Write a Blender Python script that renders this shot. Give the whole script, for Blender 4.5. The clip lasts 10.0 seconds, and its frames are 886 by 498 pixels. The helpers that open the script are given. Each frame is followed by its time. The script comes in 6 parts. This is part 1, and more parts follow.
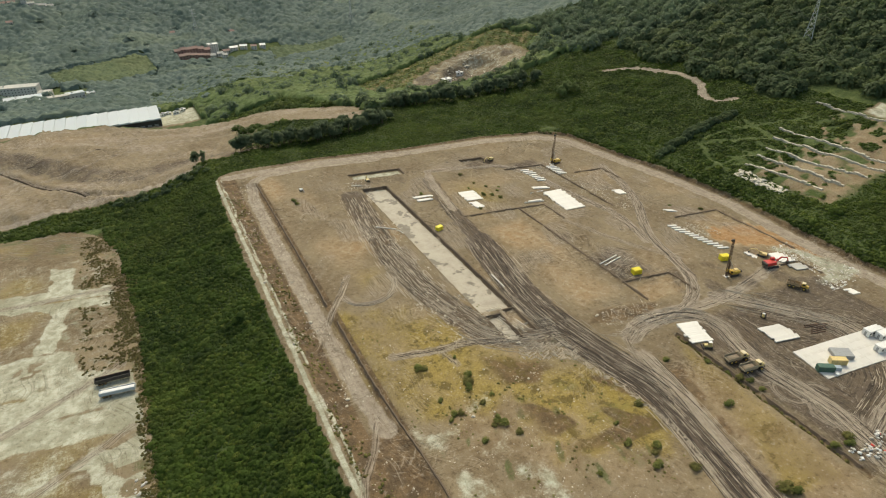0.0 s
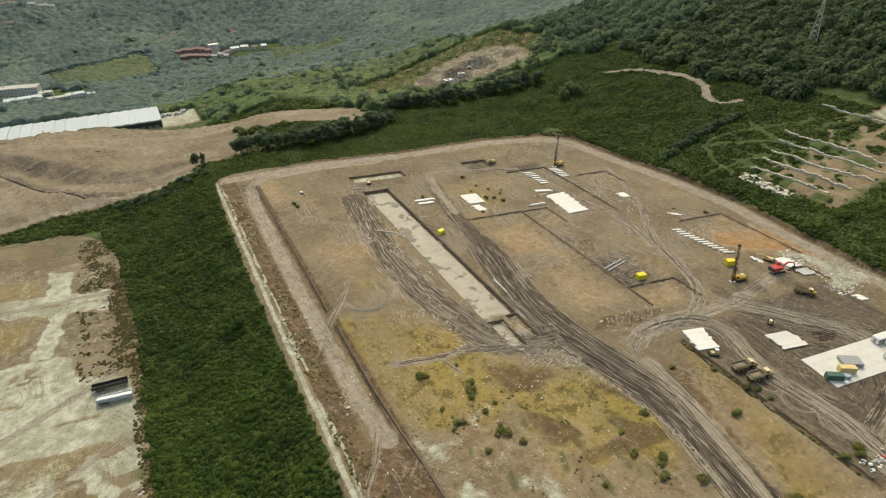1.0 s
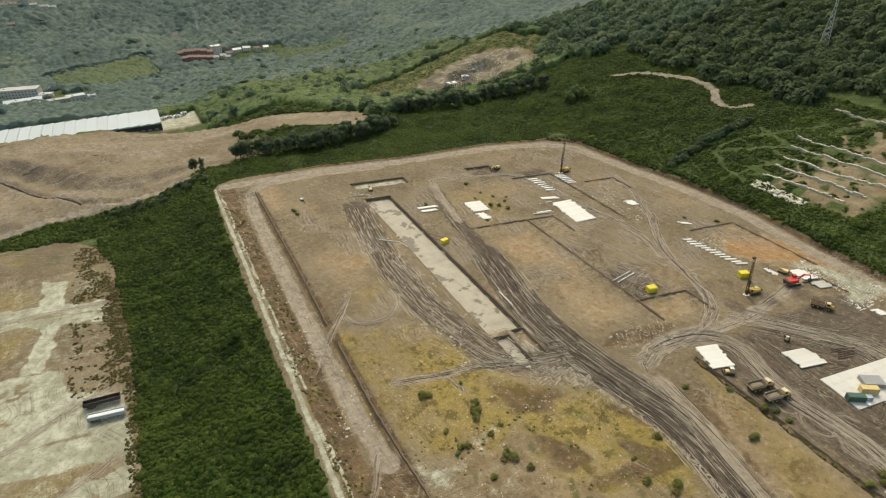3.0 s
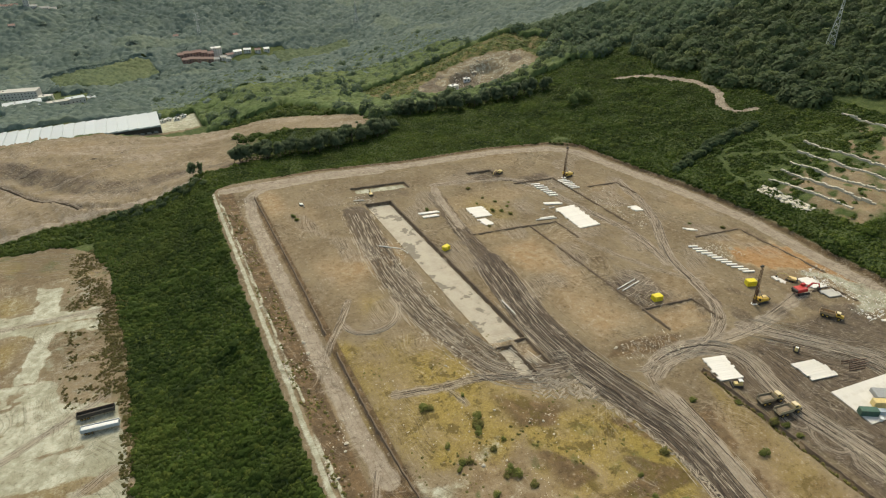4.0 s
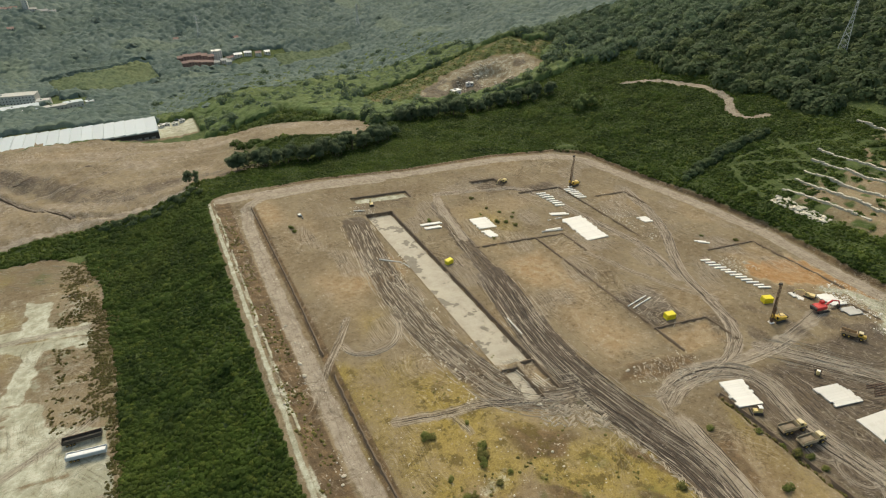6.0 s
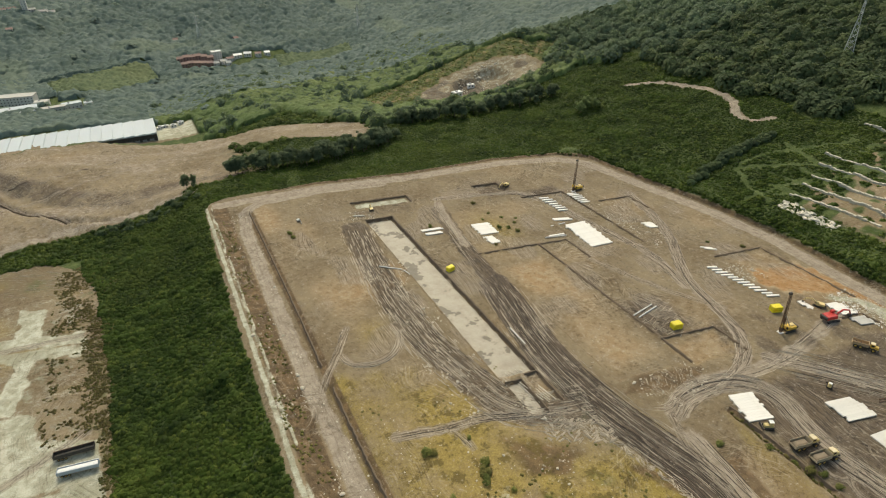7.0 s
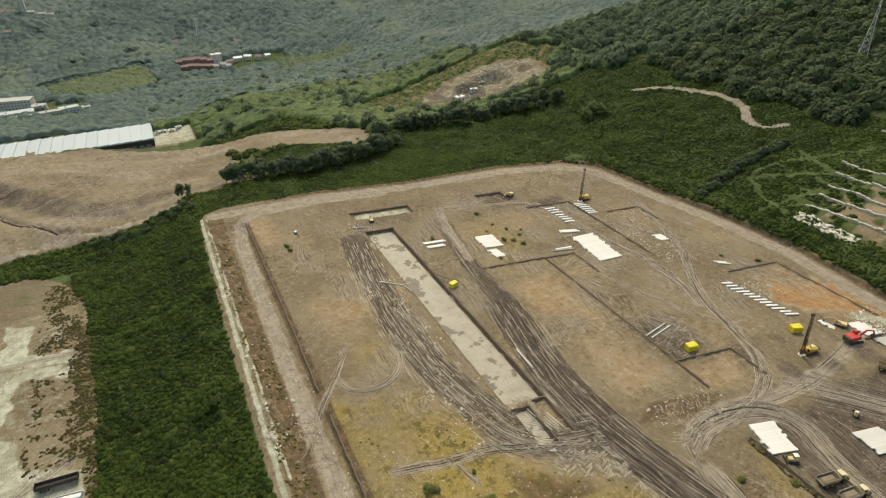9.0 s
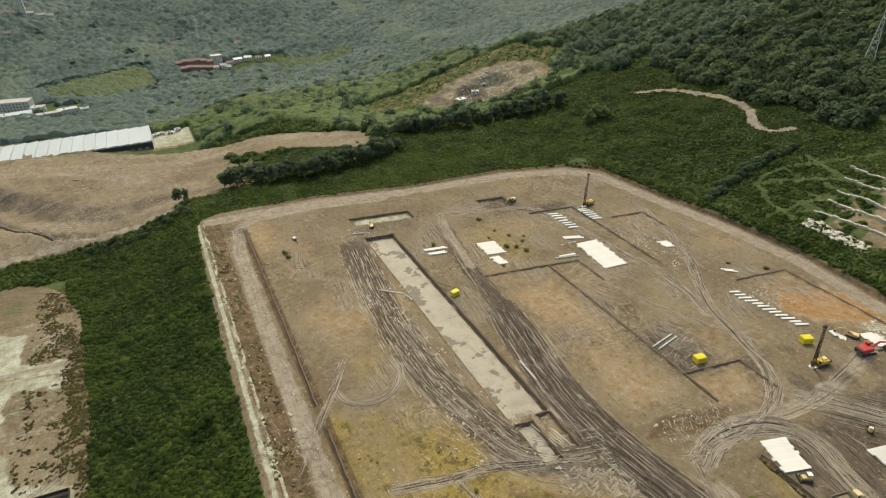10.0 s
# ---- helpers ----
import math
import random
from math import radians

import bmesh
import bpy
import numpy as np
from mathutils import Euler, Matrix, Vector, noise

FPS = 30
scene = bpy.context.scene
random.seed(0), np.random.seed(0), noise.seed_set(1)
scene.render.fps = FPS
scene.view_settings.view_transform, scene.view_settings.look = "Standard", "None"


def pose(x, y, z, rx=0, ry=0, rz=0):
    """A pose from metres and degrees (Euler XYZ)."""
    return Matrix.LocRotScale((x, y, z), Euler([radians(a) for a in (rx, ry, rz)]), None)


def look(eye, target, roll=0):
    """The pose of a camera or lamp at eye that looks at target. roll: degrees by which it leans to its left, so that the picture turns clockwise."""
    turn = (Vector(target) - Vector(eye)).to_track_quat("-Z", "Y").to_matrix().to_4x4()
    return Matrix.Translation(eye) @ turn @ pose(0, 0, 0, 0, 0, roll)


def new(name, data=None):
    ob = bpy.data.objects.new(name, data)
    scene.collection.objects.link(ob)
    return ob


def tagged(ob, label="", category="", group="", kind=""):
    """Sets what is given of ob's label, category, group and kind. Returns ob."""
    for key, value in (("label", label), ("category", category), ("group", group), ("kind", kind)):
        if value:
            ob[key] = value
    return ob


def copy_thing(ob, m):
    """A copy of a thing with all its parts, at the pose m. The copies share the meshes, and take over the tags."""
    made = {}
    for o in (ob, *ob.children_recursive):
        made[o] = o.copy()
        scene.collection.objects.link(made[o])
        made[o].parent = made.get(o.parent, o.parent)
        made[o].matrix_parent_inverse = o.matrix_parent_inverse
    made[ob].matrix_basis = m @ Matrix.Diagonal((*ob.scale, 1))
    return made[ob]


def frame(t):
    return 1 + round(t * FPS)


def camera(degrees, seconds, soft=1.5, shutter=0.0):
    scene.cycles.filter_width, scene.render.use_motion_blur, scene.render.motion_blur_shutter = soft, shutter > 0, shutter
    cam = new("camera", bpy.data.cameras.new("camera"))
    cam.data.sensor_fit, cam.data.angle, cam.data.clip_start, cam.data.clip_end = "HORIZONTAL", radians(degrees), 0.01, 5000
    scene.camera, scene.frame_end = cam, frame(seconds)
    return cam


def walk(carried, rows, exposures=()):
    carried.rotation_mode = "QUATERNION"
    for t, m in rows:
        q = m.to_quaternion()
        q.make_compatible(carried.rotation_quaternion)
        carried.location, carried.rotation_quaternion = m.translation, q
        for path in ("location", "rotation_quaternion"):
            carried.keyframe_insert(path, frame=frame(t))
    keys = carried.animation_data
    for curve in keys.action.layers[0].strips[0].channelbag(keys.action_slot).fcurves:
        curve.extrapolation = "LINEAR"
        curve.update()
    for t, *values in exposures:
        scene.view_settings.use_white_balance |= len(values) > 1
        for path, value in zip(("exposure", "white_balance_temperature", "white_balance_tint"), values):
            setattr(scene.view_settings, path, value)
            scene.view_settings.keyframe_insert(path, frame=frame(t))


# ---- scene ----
cam = camera(76.0, 10.0, soft=1.1)
PATH = [
    (0, (-5.045, -8.765, 155.390), (-3.774, -6.346, 153.726), -0.5),
    (0.5, (-4.278, -6.904, 155.366), (-3.011, -4.483, 153.701), -0.5),
    (1, (-3.453, -4.942, 155.341), (-2.187, -2.518, 153.677), -0.5),
    (1.5, (-2.509, -2.826, 155.301), (-1.246, -0.400, 153.638), -0.5),
    (2, (-1.496, -0.622, 155.272), (-0.237, 1.805, 153.610), -0.5),
    (2.5, (-0.411, 1.686, 155.237), (0.845, 4.115, 153.574), -0.5),
    (4, (3.278, 9.392, 155.059), (4.528, 11.829, 153.403), -0.5),
    (4.5, (4.576, 12.085, 155.024), (5.824, 14.523, 153.371), -0.5),
    (5, (5.922, 14.851, 154.998), (7.166, 17.293, 153.346), -0.6),
    (5.5, (7.291, 17.752, 154.979), (8.534, 20.197, 153.328), -0.6),
    (7, (11.350, 26.760, 154.957), (12.589, 29.206, 153.307), -0.6),
    (7.5, (12.752, 29.779, 154.920), (13.987, 32.227, 153.272), -0.6),
    (8, (14.211, 32.811, 154.874), (15.446, 35.262, 153.227), -0.7),
    (8.5, (15.688, 35.829, 154.830), (16.920, 38.282, 153.184), -0.7),
    (9, (17.106, 38.866, 154.795), (18.336, 41.318, 153.150), -0.7),
    (9.5, (18.523, 41.938, 154.776), (19.752, 44.392, 153.131), -0.7),
    (10, (19.920, 45.002, 154.766), (21.147, 47.458, 153.122), -0.7),
]
walk(cam, [(t, look(eye, target, roll)) for t, eye, target, roll in PATH], exposures=[(0.0, 0.21, 7600, 1), (10.0, 0.21, 7600, 1)])

# ---- sky and sun: a bright hazy overcast ----

world = bpy.data.worlds.new("sky")
scene.world = world
world.use_nodes = True
wn = world.node_tree
sky = wn.nodes.new("ShaderNodeTexSky")
sky.sky_type, sky.sun_disc = "NISHITA", False
sky.sun_elevation, sky.sun_rotation = radians(52), radians(20)
sky.air_density, sky.dust_density, sky.ozone_density = 1.2, 4.0, 0.6
wn.links.new(sky.outputs["Color"], wn.nodes["Background"].inputs["Color"])
wn.nodes["Background"].inputs["Strength"].default_value = 0.165
sun_data = bpy.data.lights.new("sun", "SUN")
sun_data.energy, sun_data.angle, sun_data.color = 1.4, radians(14), (1.0, 0.96, 0.9)
sun = new("sun", sun_data)
sun.matrix_world = look((0, 0, 400), (0 - 0.34 * 300, 0 - 0.94 * 300, 400 - 1.28 * 300))

# ---- numbers of the plan (metres) ----
SITE = [(22, -120), (22, 100), (21, 255), (23, 364), (27, 371), (38, 374), (92, 369), (148, 356), (216, 349), (261, 336),
        (277, 321), (281, 287), (292, 223), (295, 182), (291, 142), (289, 110), (290, -120)]
# sunken rectangles of the earthworks: x0, x1, y0, y1, depth
PITS = [(102.6, 118, 160, 305, 1.9), (103.5, 110, 139.5, 157, 1.5), (112.5, 118, 141, 158, 1.2), (102, 137, 320, 329, 1.1),
        (180, 197, 304, 317, 1.3), (199, 227, 215, 287, 0.7), (238, 259, 242, 261, 0.6), (142, 175.5, 136, 240.5, 0.65),
        (175, 191.5, 215, 235.6, 0.65), (175, 201, 130, 147, 0.8), (247, 276, 132, 182, 0.6), (254, 266, 109, 122, 0.7), (166.4, 168.9, 30, 110, 1.3)]
SLANT = 0.18  # the cross edges of the works run a little askew
# ways of the machines: kind, half width, points
WAYS = [
    ("soft", 5.5, [(146, 298), (140, 262), (137, 235), (134, 205), (130.5, 190)]),
    ("mud", 9, [(135, 215), (132, 198), (128.5, 178), (126.5, 152), (128.5, 130), (133, 107), (137, 90), (134.5, 70), (129, 45), (122, 10), (116, -40)]),
    ("dust", 3.8, [(137, 126), (147.7, 117.5), (159.5, 122.8), (173.5, 123.4), (189, 118.5), (213.6, 117.5), (239.6, 122), (262, 127)]),
    ("rut", 5.0, [(150, 117), (160, 121), (174, 120), (186, 114), (188.5, 104), (184, 93), (181.5, 79), (183.5, 64), (184, 50), (172, 10)]),
    ("soft", 8.5, [(94, 300), (90.5, 268), (87.5, 235), (87, 205), (89, 183), (93.5, 165), (98, 148), (108, 138.5), (126, 134)]),
    ("rut", 2.6, [(57, 153), (75.7, 147.6), (86.3, 147.4), (99, 141.6), (116, 135.5)]),
    ("rut", 1.8, [(73, 148.5), (76.5, 144), (77.7, 137)]),
    ("rut", 1.8, [(53, 203), (54, 195), (62, 190), (71, 191), (78, 198), (80, 206)]),
    ("rut", 2.2, [(39.5, 186), (50.7, 200.8), (60.5, 217)]),
    ("rut", 3.4, [(262, 262), (252, 228), (240, 205), (226, 187), (217, 172), (212, 150), (206, 134), (190, 121), (170, 118)]),
    ("rut", 3.2, [(152, 312), (180, 305), (204, 296), (213, 270), (216, 240), (222, 205), (214, 172)]),
    ("dust", 3.0, [(152, 312), (147, 298), (143, 275), (141, 255)]),
    ("rut", 4.5, [(205, 120), (225, 95), (236, 78), (225, 48), (190, 40)]),
    ("dust", 3.2, [(147, 112), (145, 95), (143, 82), (139.5, 70), (136.5, 57), (130.5, 41), (123, 10), (116, -40)]),
    ("rut", 3.0, [(-130, 528), (-117, 507), (-85, 455), (-58, 420)]),
    ("rut", 2.0, [(-72, 508), (-40, 520), (-8, 541), (20, 530)]),
    ("rut", 2.5, [(-100, 470), (-60, 480), (-20, 500)]),
    ("rut", 2.4, [(-125, 304), (-90, 300), (-46, 296)]),
    ("rut", 2.4, [(-120, 190), (-85, 205), (-44, 228)]),
    ("rut", 2.4, [(-120, 150), (-80, 165), (-42, 186)]),
    ("road", 3.9, [(40.5, 121), (39.5, 130), (38.7, 141), (37.8, 178), (38, 260), (39, 330), (42, 350), (52, 358), (92, 357), (130, 349)]),
    ("road", 5.0, [(30, 366), (92, 362), (148, 350), (216, 342), (256, 329), (270, 314), (275, 285), (286, 222), (289, 182), (285, 142), (283, 108), (284, -60)]),
    ("track", 2.6, [(-130, 398), (-95, 401), (-59, 409), (-25, 411), (8, 406), (20, 398)]),
    ("road", 3.6, [(380, 397), (399, 376), (408, 352), (411, 335), (404, 308), (390, 294), (386, 284), (388, 276), (397, 270)]),
    ("track", 1.9, [(373, 240), (364, 211), (352, 222), (330, 241), (318, 222), (312, 205)]),
    ("track", 1.6, [(330, 241), (350, 243), (375, 230), (400, 215)]),
    ("track", 1.6, [(305, 213), (330, 210), (345, 200)]),
    ("track", 1.2, [(130, 500), (150, 520), (158, 560), (150, 600), (165, 650)]),
    ("road", 3.5, [(20, 900), (50, 960), (72, 1030), (95, 1080)]),
    ("road", 4.5, [(-136, 1077), (-56, 1105), (19, 1110)]),
    ("rut", 1.8, [(39.5, 128), (34, 116), (27, 106), (22, 96)]),
    ("rut", 2.2, [(147, 117), (141.5, 104), (140, 91), (138.5, 79)]),
    ("rut", 2.4, [(190, 212), (199, 184), (206.6, 167), (215.6, 152.5)]),
    ("rut", 1.5, [(192.0, 60.0), (191.1, 63.1), (188.7, 65.3), (185.5, 66.0), (182.5, 64.9), (180.5, 62.3), (180.1, 59.1), (181.4, 56.1)]),
    ("rut", 1.5, [(184.5, 70.7), (181.4, 72.3), (177.9, 72.2), (175.0, 70.1), (173.6, 66.9), (174.0, 63.4), (176.3, 60.7), (179.6, 59.5)]),
    ("rut", 1.5, [(183.8, 60.0), (179.6, 58.7), (176.8, 55.4), (176.0, 51.1), (177.7, 47.1), (181.2, 44.5), (185.5, 44.1), (189.4, 46.1)]),
    ("rut", 1.5, [(173.9, 80.7), (172.6, 78.0), (172.8, 75.1), (174.6, 72.7), (177.4, 71.5), (180.3, 72.0), (182.6, 74.0), (183.5, 76.8)]),
]


def rounded(points):
    """The same way with its corners cut."""
    out = [points[0]]
    for (ax, ay), (bx, by) in zip(points, points[1:]):
        out += [(0.75 * ax + 0.25 * bx, 0.75 * ay + 0.25 * by), (0.25 * ax + 0.75 * bx, 0.25 * ay + 0.75 * by)]
    return out + [points[-1]]


WAYS = [(kind, half, rounded(points) if k < 14 else points) for k, (kind, half, points) in enumerate(WAYS)]


def sp(v, w):
    v = np.asarray(v, float) / w
    return w * np.where(v > 30, v, np.log1p(np.exp(np.minimum(v, 30))))


def ss(a, b, v):
    u = np.clip((np.asarray(v, float) - a) / (b - a), 0, 1)
    return u * u * (3 - 2 * u)


def wob(x, y, size, seed):
    """Smooth waves of about that size, from -1 to 1."""
    r = np.random.RandomState(seed)
    total = 0
    for k in range(9):
        a, f, p = r.uniform(0, 6.283), 6.283 / size * r.uniform(0.55, 1.8), r.uniform(0, 6.283)
        total = total + np.sin((x * np.cos(a) + y * np.sin(a)) * f + p)
    return np.clip(total / 4.2, -1.4, 1.4)


def lattice(x, y, size, seed):
    """Value noise on a square lattice, from 0 to 1."""
    grid = np.random.RandomState(seed).rand(256, 256)
    u, v = np.asarray(x, float) / size, np.asarray(y, float) / size
    i, j = np.floor(u).astype(int), np.floor(v).astype(int)
    fu, fv = u - i, v - j
    fu, fv = fu * fu * (3 - 2 * fu), fv * fv * (3 - 2 * fv)
    a, b = grid[i % 256, j % 256], grid[(i + 1) % 256, j % 256]
    c, d = grid[i % 256, (j + 1) % 256], grid[(i + 1) % 256, (j + 1) % 256]
    return (a * (1 - fu) + b * fu) * (1 - fv) + (c * (1 - fu) + d * fu) * fv


def plateau_rim(x):
    return 588 - 0.44 * np.maximum(0, x + 50) - 0.3 * np.maximum(0, -60 - x)


LOW_BENCH = [(-260, 620), (-119, 516), (-87, 479), (-55, 440), (-24, 424), (7, 428), (30, 424), (30, 380), (-260, 380)]


def base(x, y):
    """The large forms: level platform, rise to the east, lower compound to the west, valley and far hill."""
    h = 0.205 * sp(x - 275, 19)
    h = h - 0.13 * sp(y - 456, 22)
    h = h + 21 * np.exp(-(((x - 365) / 99) ** 2 + ((y - 595) / 54) ** 2))
    h = h - 20 * (1 - ss(-29, 30, x)) * (1 - ss(380, 480, y))
    w = (1 - ss(24, 112, x)) * ss(400, 470, y)
    rim = plateau_rim(x)
    h = h * (1 - w) + w * (-14.5 - 9 * ss(465, 590, y) * ss(-110, 20, x) - 20 * ss(0, 46, y - rim) - 0.12 * sp(y - 650, 10))
    h = h - 5.5 * ss(-26, 0, inside(LOW_BENCH, x, y)) * w
    h = np.maximum(h, -74)
    d = y + 0.15 * x
    h = h + 0.27 * sp(d - 1105, 40) * (1 + 0.25 * wob(x, y, 420, 5) * ss(1105, 1300, d))
    return np.minimum(h, 270 + 20 * wob(x, y, 500, 6))


def inside(poly, x, y):
    """Signed distance to a polygon, positive inside."""
    best, odd = np.full(np.shape(x), 1e9), np.zeros(np.shape(x), bool)
    for (ax, ay), (bx, by) in zip(poly, poly[1:] + poly[:1]):
        dx, dy = bx - ax, by - ay
        t = np.clip(((x - ax) * dx + (y - ay) * dy) / (dx * dx + dy * dy), 0, 1)
        best = np.minimum(best, np.hypot(x - ax - t * dx, y - ay - t * dy))
        if ay != by:
            odd ^= ((ay > y) != (by > y)) & (x < (bx - ax) * (y - ay) / (by - ay) + ax)
    return np.where(odd, best, -best)


def along(points, x, y):
    """Distance across and along a way."""
    best, side, run = np.full(np.shape(x), 1e9), np.zeros(np.shape(x)), np.zeros(np.shape(x))
    s = 0.0
    for (ax, ay), (bx, by) in zip(points, points[1:]):
        dx, dy = bx - ax, by - ay
        n = math.hypot(dx, dy)
        t = np.clip(((x - ax) * dx + (y - ay) * dy) / (n * n), 0, 1)
        d = np.hypot(x - ax - t * dx, y - ay - t * dy)
        cross = ((x - ax) * dy - (y - ay) * dx) / n
        near = d < best
        best, side, run = np.where(near, d, best), np.where(near, cross, side), np.where(near, s + t * n, run)
        s += n
    return best, side, run


def rect(x, y, x0, x1, y0, y1, soft):
    return np.clip(np.minimum(np.minimum(x - x0, x1 - x), np.minimum(y - y0, y1 - y)) / soft + 0.5, 0, 1)


def spot(x, y, cx, cy, rx, ry):
    return np.exp(-(((x - cx) / rx) ** 2 + ((y - cy) / ry) ** 2))


def platform_depth(x, y):
    """How far the works lie under the level platform."""
    z = np.zeros(np.shape(x))
    jx, jy = x + 0.5 * wob(x, y, 9, 11), y + 0.5 * wob(x, y, 9, 12)
    for x0, x1, y0, y1, depth in PITS:
        z = np.minimum(z, -depth * rect(jx, jy + SLANT * (x - (x0 + x1) / 2), x0, x1, y0, y1, 0.8))
    # perimeter road below the platform, and its rough outer bank
    gap = 1 - ss(4, 7, np.abs(y - 192))
    low = ss(24, 32.5, jx) * (1 - ss(43.2, 45.4, jx)) * (1 - ss(346, 356, y))
    z = z - 1.7 * low * (1 - 0.5 * gap * ss(40, 44, x))
    low = ss(44.0, 45.2, jx) * (1 - ss(46.0, 47.2, jx)) * (1 - ss(350, 356, y)) * (1 - gap)
    return z - 0.7 * low


def height(x, y):
    d = inside(SITE, x, y)
    s = ss(-7, 1.5, d)
    h = base(x, y)
    rough = (1 - s) * (0.8 * wob(x, y, 26, 3) + 0.55 * wob(x, y, 11, 4) + 0.5 * (lattice(x, y, 5, 16) - 0.5)) * ss(30, 120, np.abs(h) * 3 + np.abs(x - 140))
    far = ss(600, 1000, np.hypot(x, y))
    h = h * (1 - s) + s * platform_depth(x, y) + rough + far * (1 - s) * 5 * wob(x, y, 110, 8)
    # small relief of the bare soil
    h = h + s * (0.14 * wob(x, y, 7, 9) + 0.10 * (lattice(x, y, 1.7, 31) - 0.5))
    # kerb bund outside the ring road
    h = h + 0.8 * np.exp(-((d + 1.5) / 1.3) ** 2) * ss(60, 100, x)
    # lower compound: levelled
    w = inside(WEST, x, y)
    lw = ss(-5, 2, w)
    h = h * (1 - lw) + lw * (-20 + 0.12 * wob(x, y, 13, 14))
    # ridge road bank on the brown plateau, and the quarry's dug faces
    b, _, _ = along([(-130, 528), (-117, 507), (-85, 455), (-58, 420), (-35, 412)], x, y)
    h = h - 1.6 * np.exp(-(b / 2.2) ** 2) + 2.2 * (1 - ss(0, 10, b - 3)) * ss(1, 3, b) * 0.4
    q = spot(x, y, 312, 530, 36, 26)
    h = h - 7 * ss(0.35, 0.7, q) + 4 * ss(0.8, 0.95, lattice(x, y, 12, 41)) * ss(0.4, 0.7, q)
    # ruts pressed by wheels
    for kind, half, points in WAYS[:13]:
        d0, side, run = along(points, x, y)
        m = 1 - ss(half * 0.7, half, d0)
        h = h + m * 0.13 * np.sin(side * 2.4 + 0.8 * np.sin(run * 0.11)) * (0.5 + 0.5 * wob(x, y, 17, 15))
    return h


WEST = [(-260, -120), (-36, -120), (-36, 148), (-36, 257), (-42, 333), (-50, 360), (-66, 377), (-97, 380), (-260, 384)]


PLANTATION = [(-130, 1070), (-56, 1097), (15, 1102), (31, 1026), (-42, 989), (-110, 999)]
POPLARS = [(213, 1070), (346, 1056), (328, 985), (265, 962), (207, 1000)]
ORANGE_SOIL = [(252, 168), (280, 160), (284, 122), (286, 100), (277, 99), (275, 130), (253, 147), (246, 156)]
CRUSHED = [(249, 105), (266, 107), (270, 124), (262, 137), (267, 138), (276, 130), (283, 110), (285, 97), (262, 99)]
ROUGH_CORNER = [(139, 132), (151, 138), (177, 130), (174, 126), (166, 123), (152, 127)]
MOSSY = [(48, 187), (77, 172), (99, 143), (88, 112), (68, 116), (47, 126), (47, 163)]
OLIVE_SOIL = [(88, 137), (104, 125), (124, 110), (133, 88), (129, 66), (88, 84), (86, 114)]
OCHRE_STRIP = [(166, 110), (157, 93), (149, 65), (139, 38), (160, 33), (165, 57), (165.5, 80)]
# pale concrete left of a cleared works, in the lower yard
YARD_SLABS = [
    [(-140, 327), (-98.6, 313), (-45.8, 299), (-46.3, 279), (-97, 295.5), (-140, 309)],
    [(-77, 334), (-64, 327), (-66.5, 284), (-71, 250), (-80, 253), (-73.5, 288)],
    [(-140, 262), (-92.6, 253.8), (-79.5, 252.2), (-64.7, 248.5), (-60.7, 238.6), (-62, 233), (-46, 226), (-40, 221), (-38, 196), (-37, 182),
     (-50, 186), (-68, 189), (-86, 192), (-140, 205)],
]


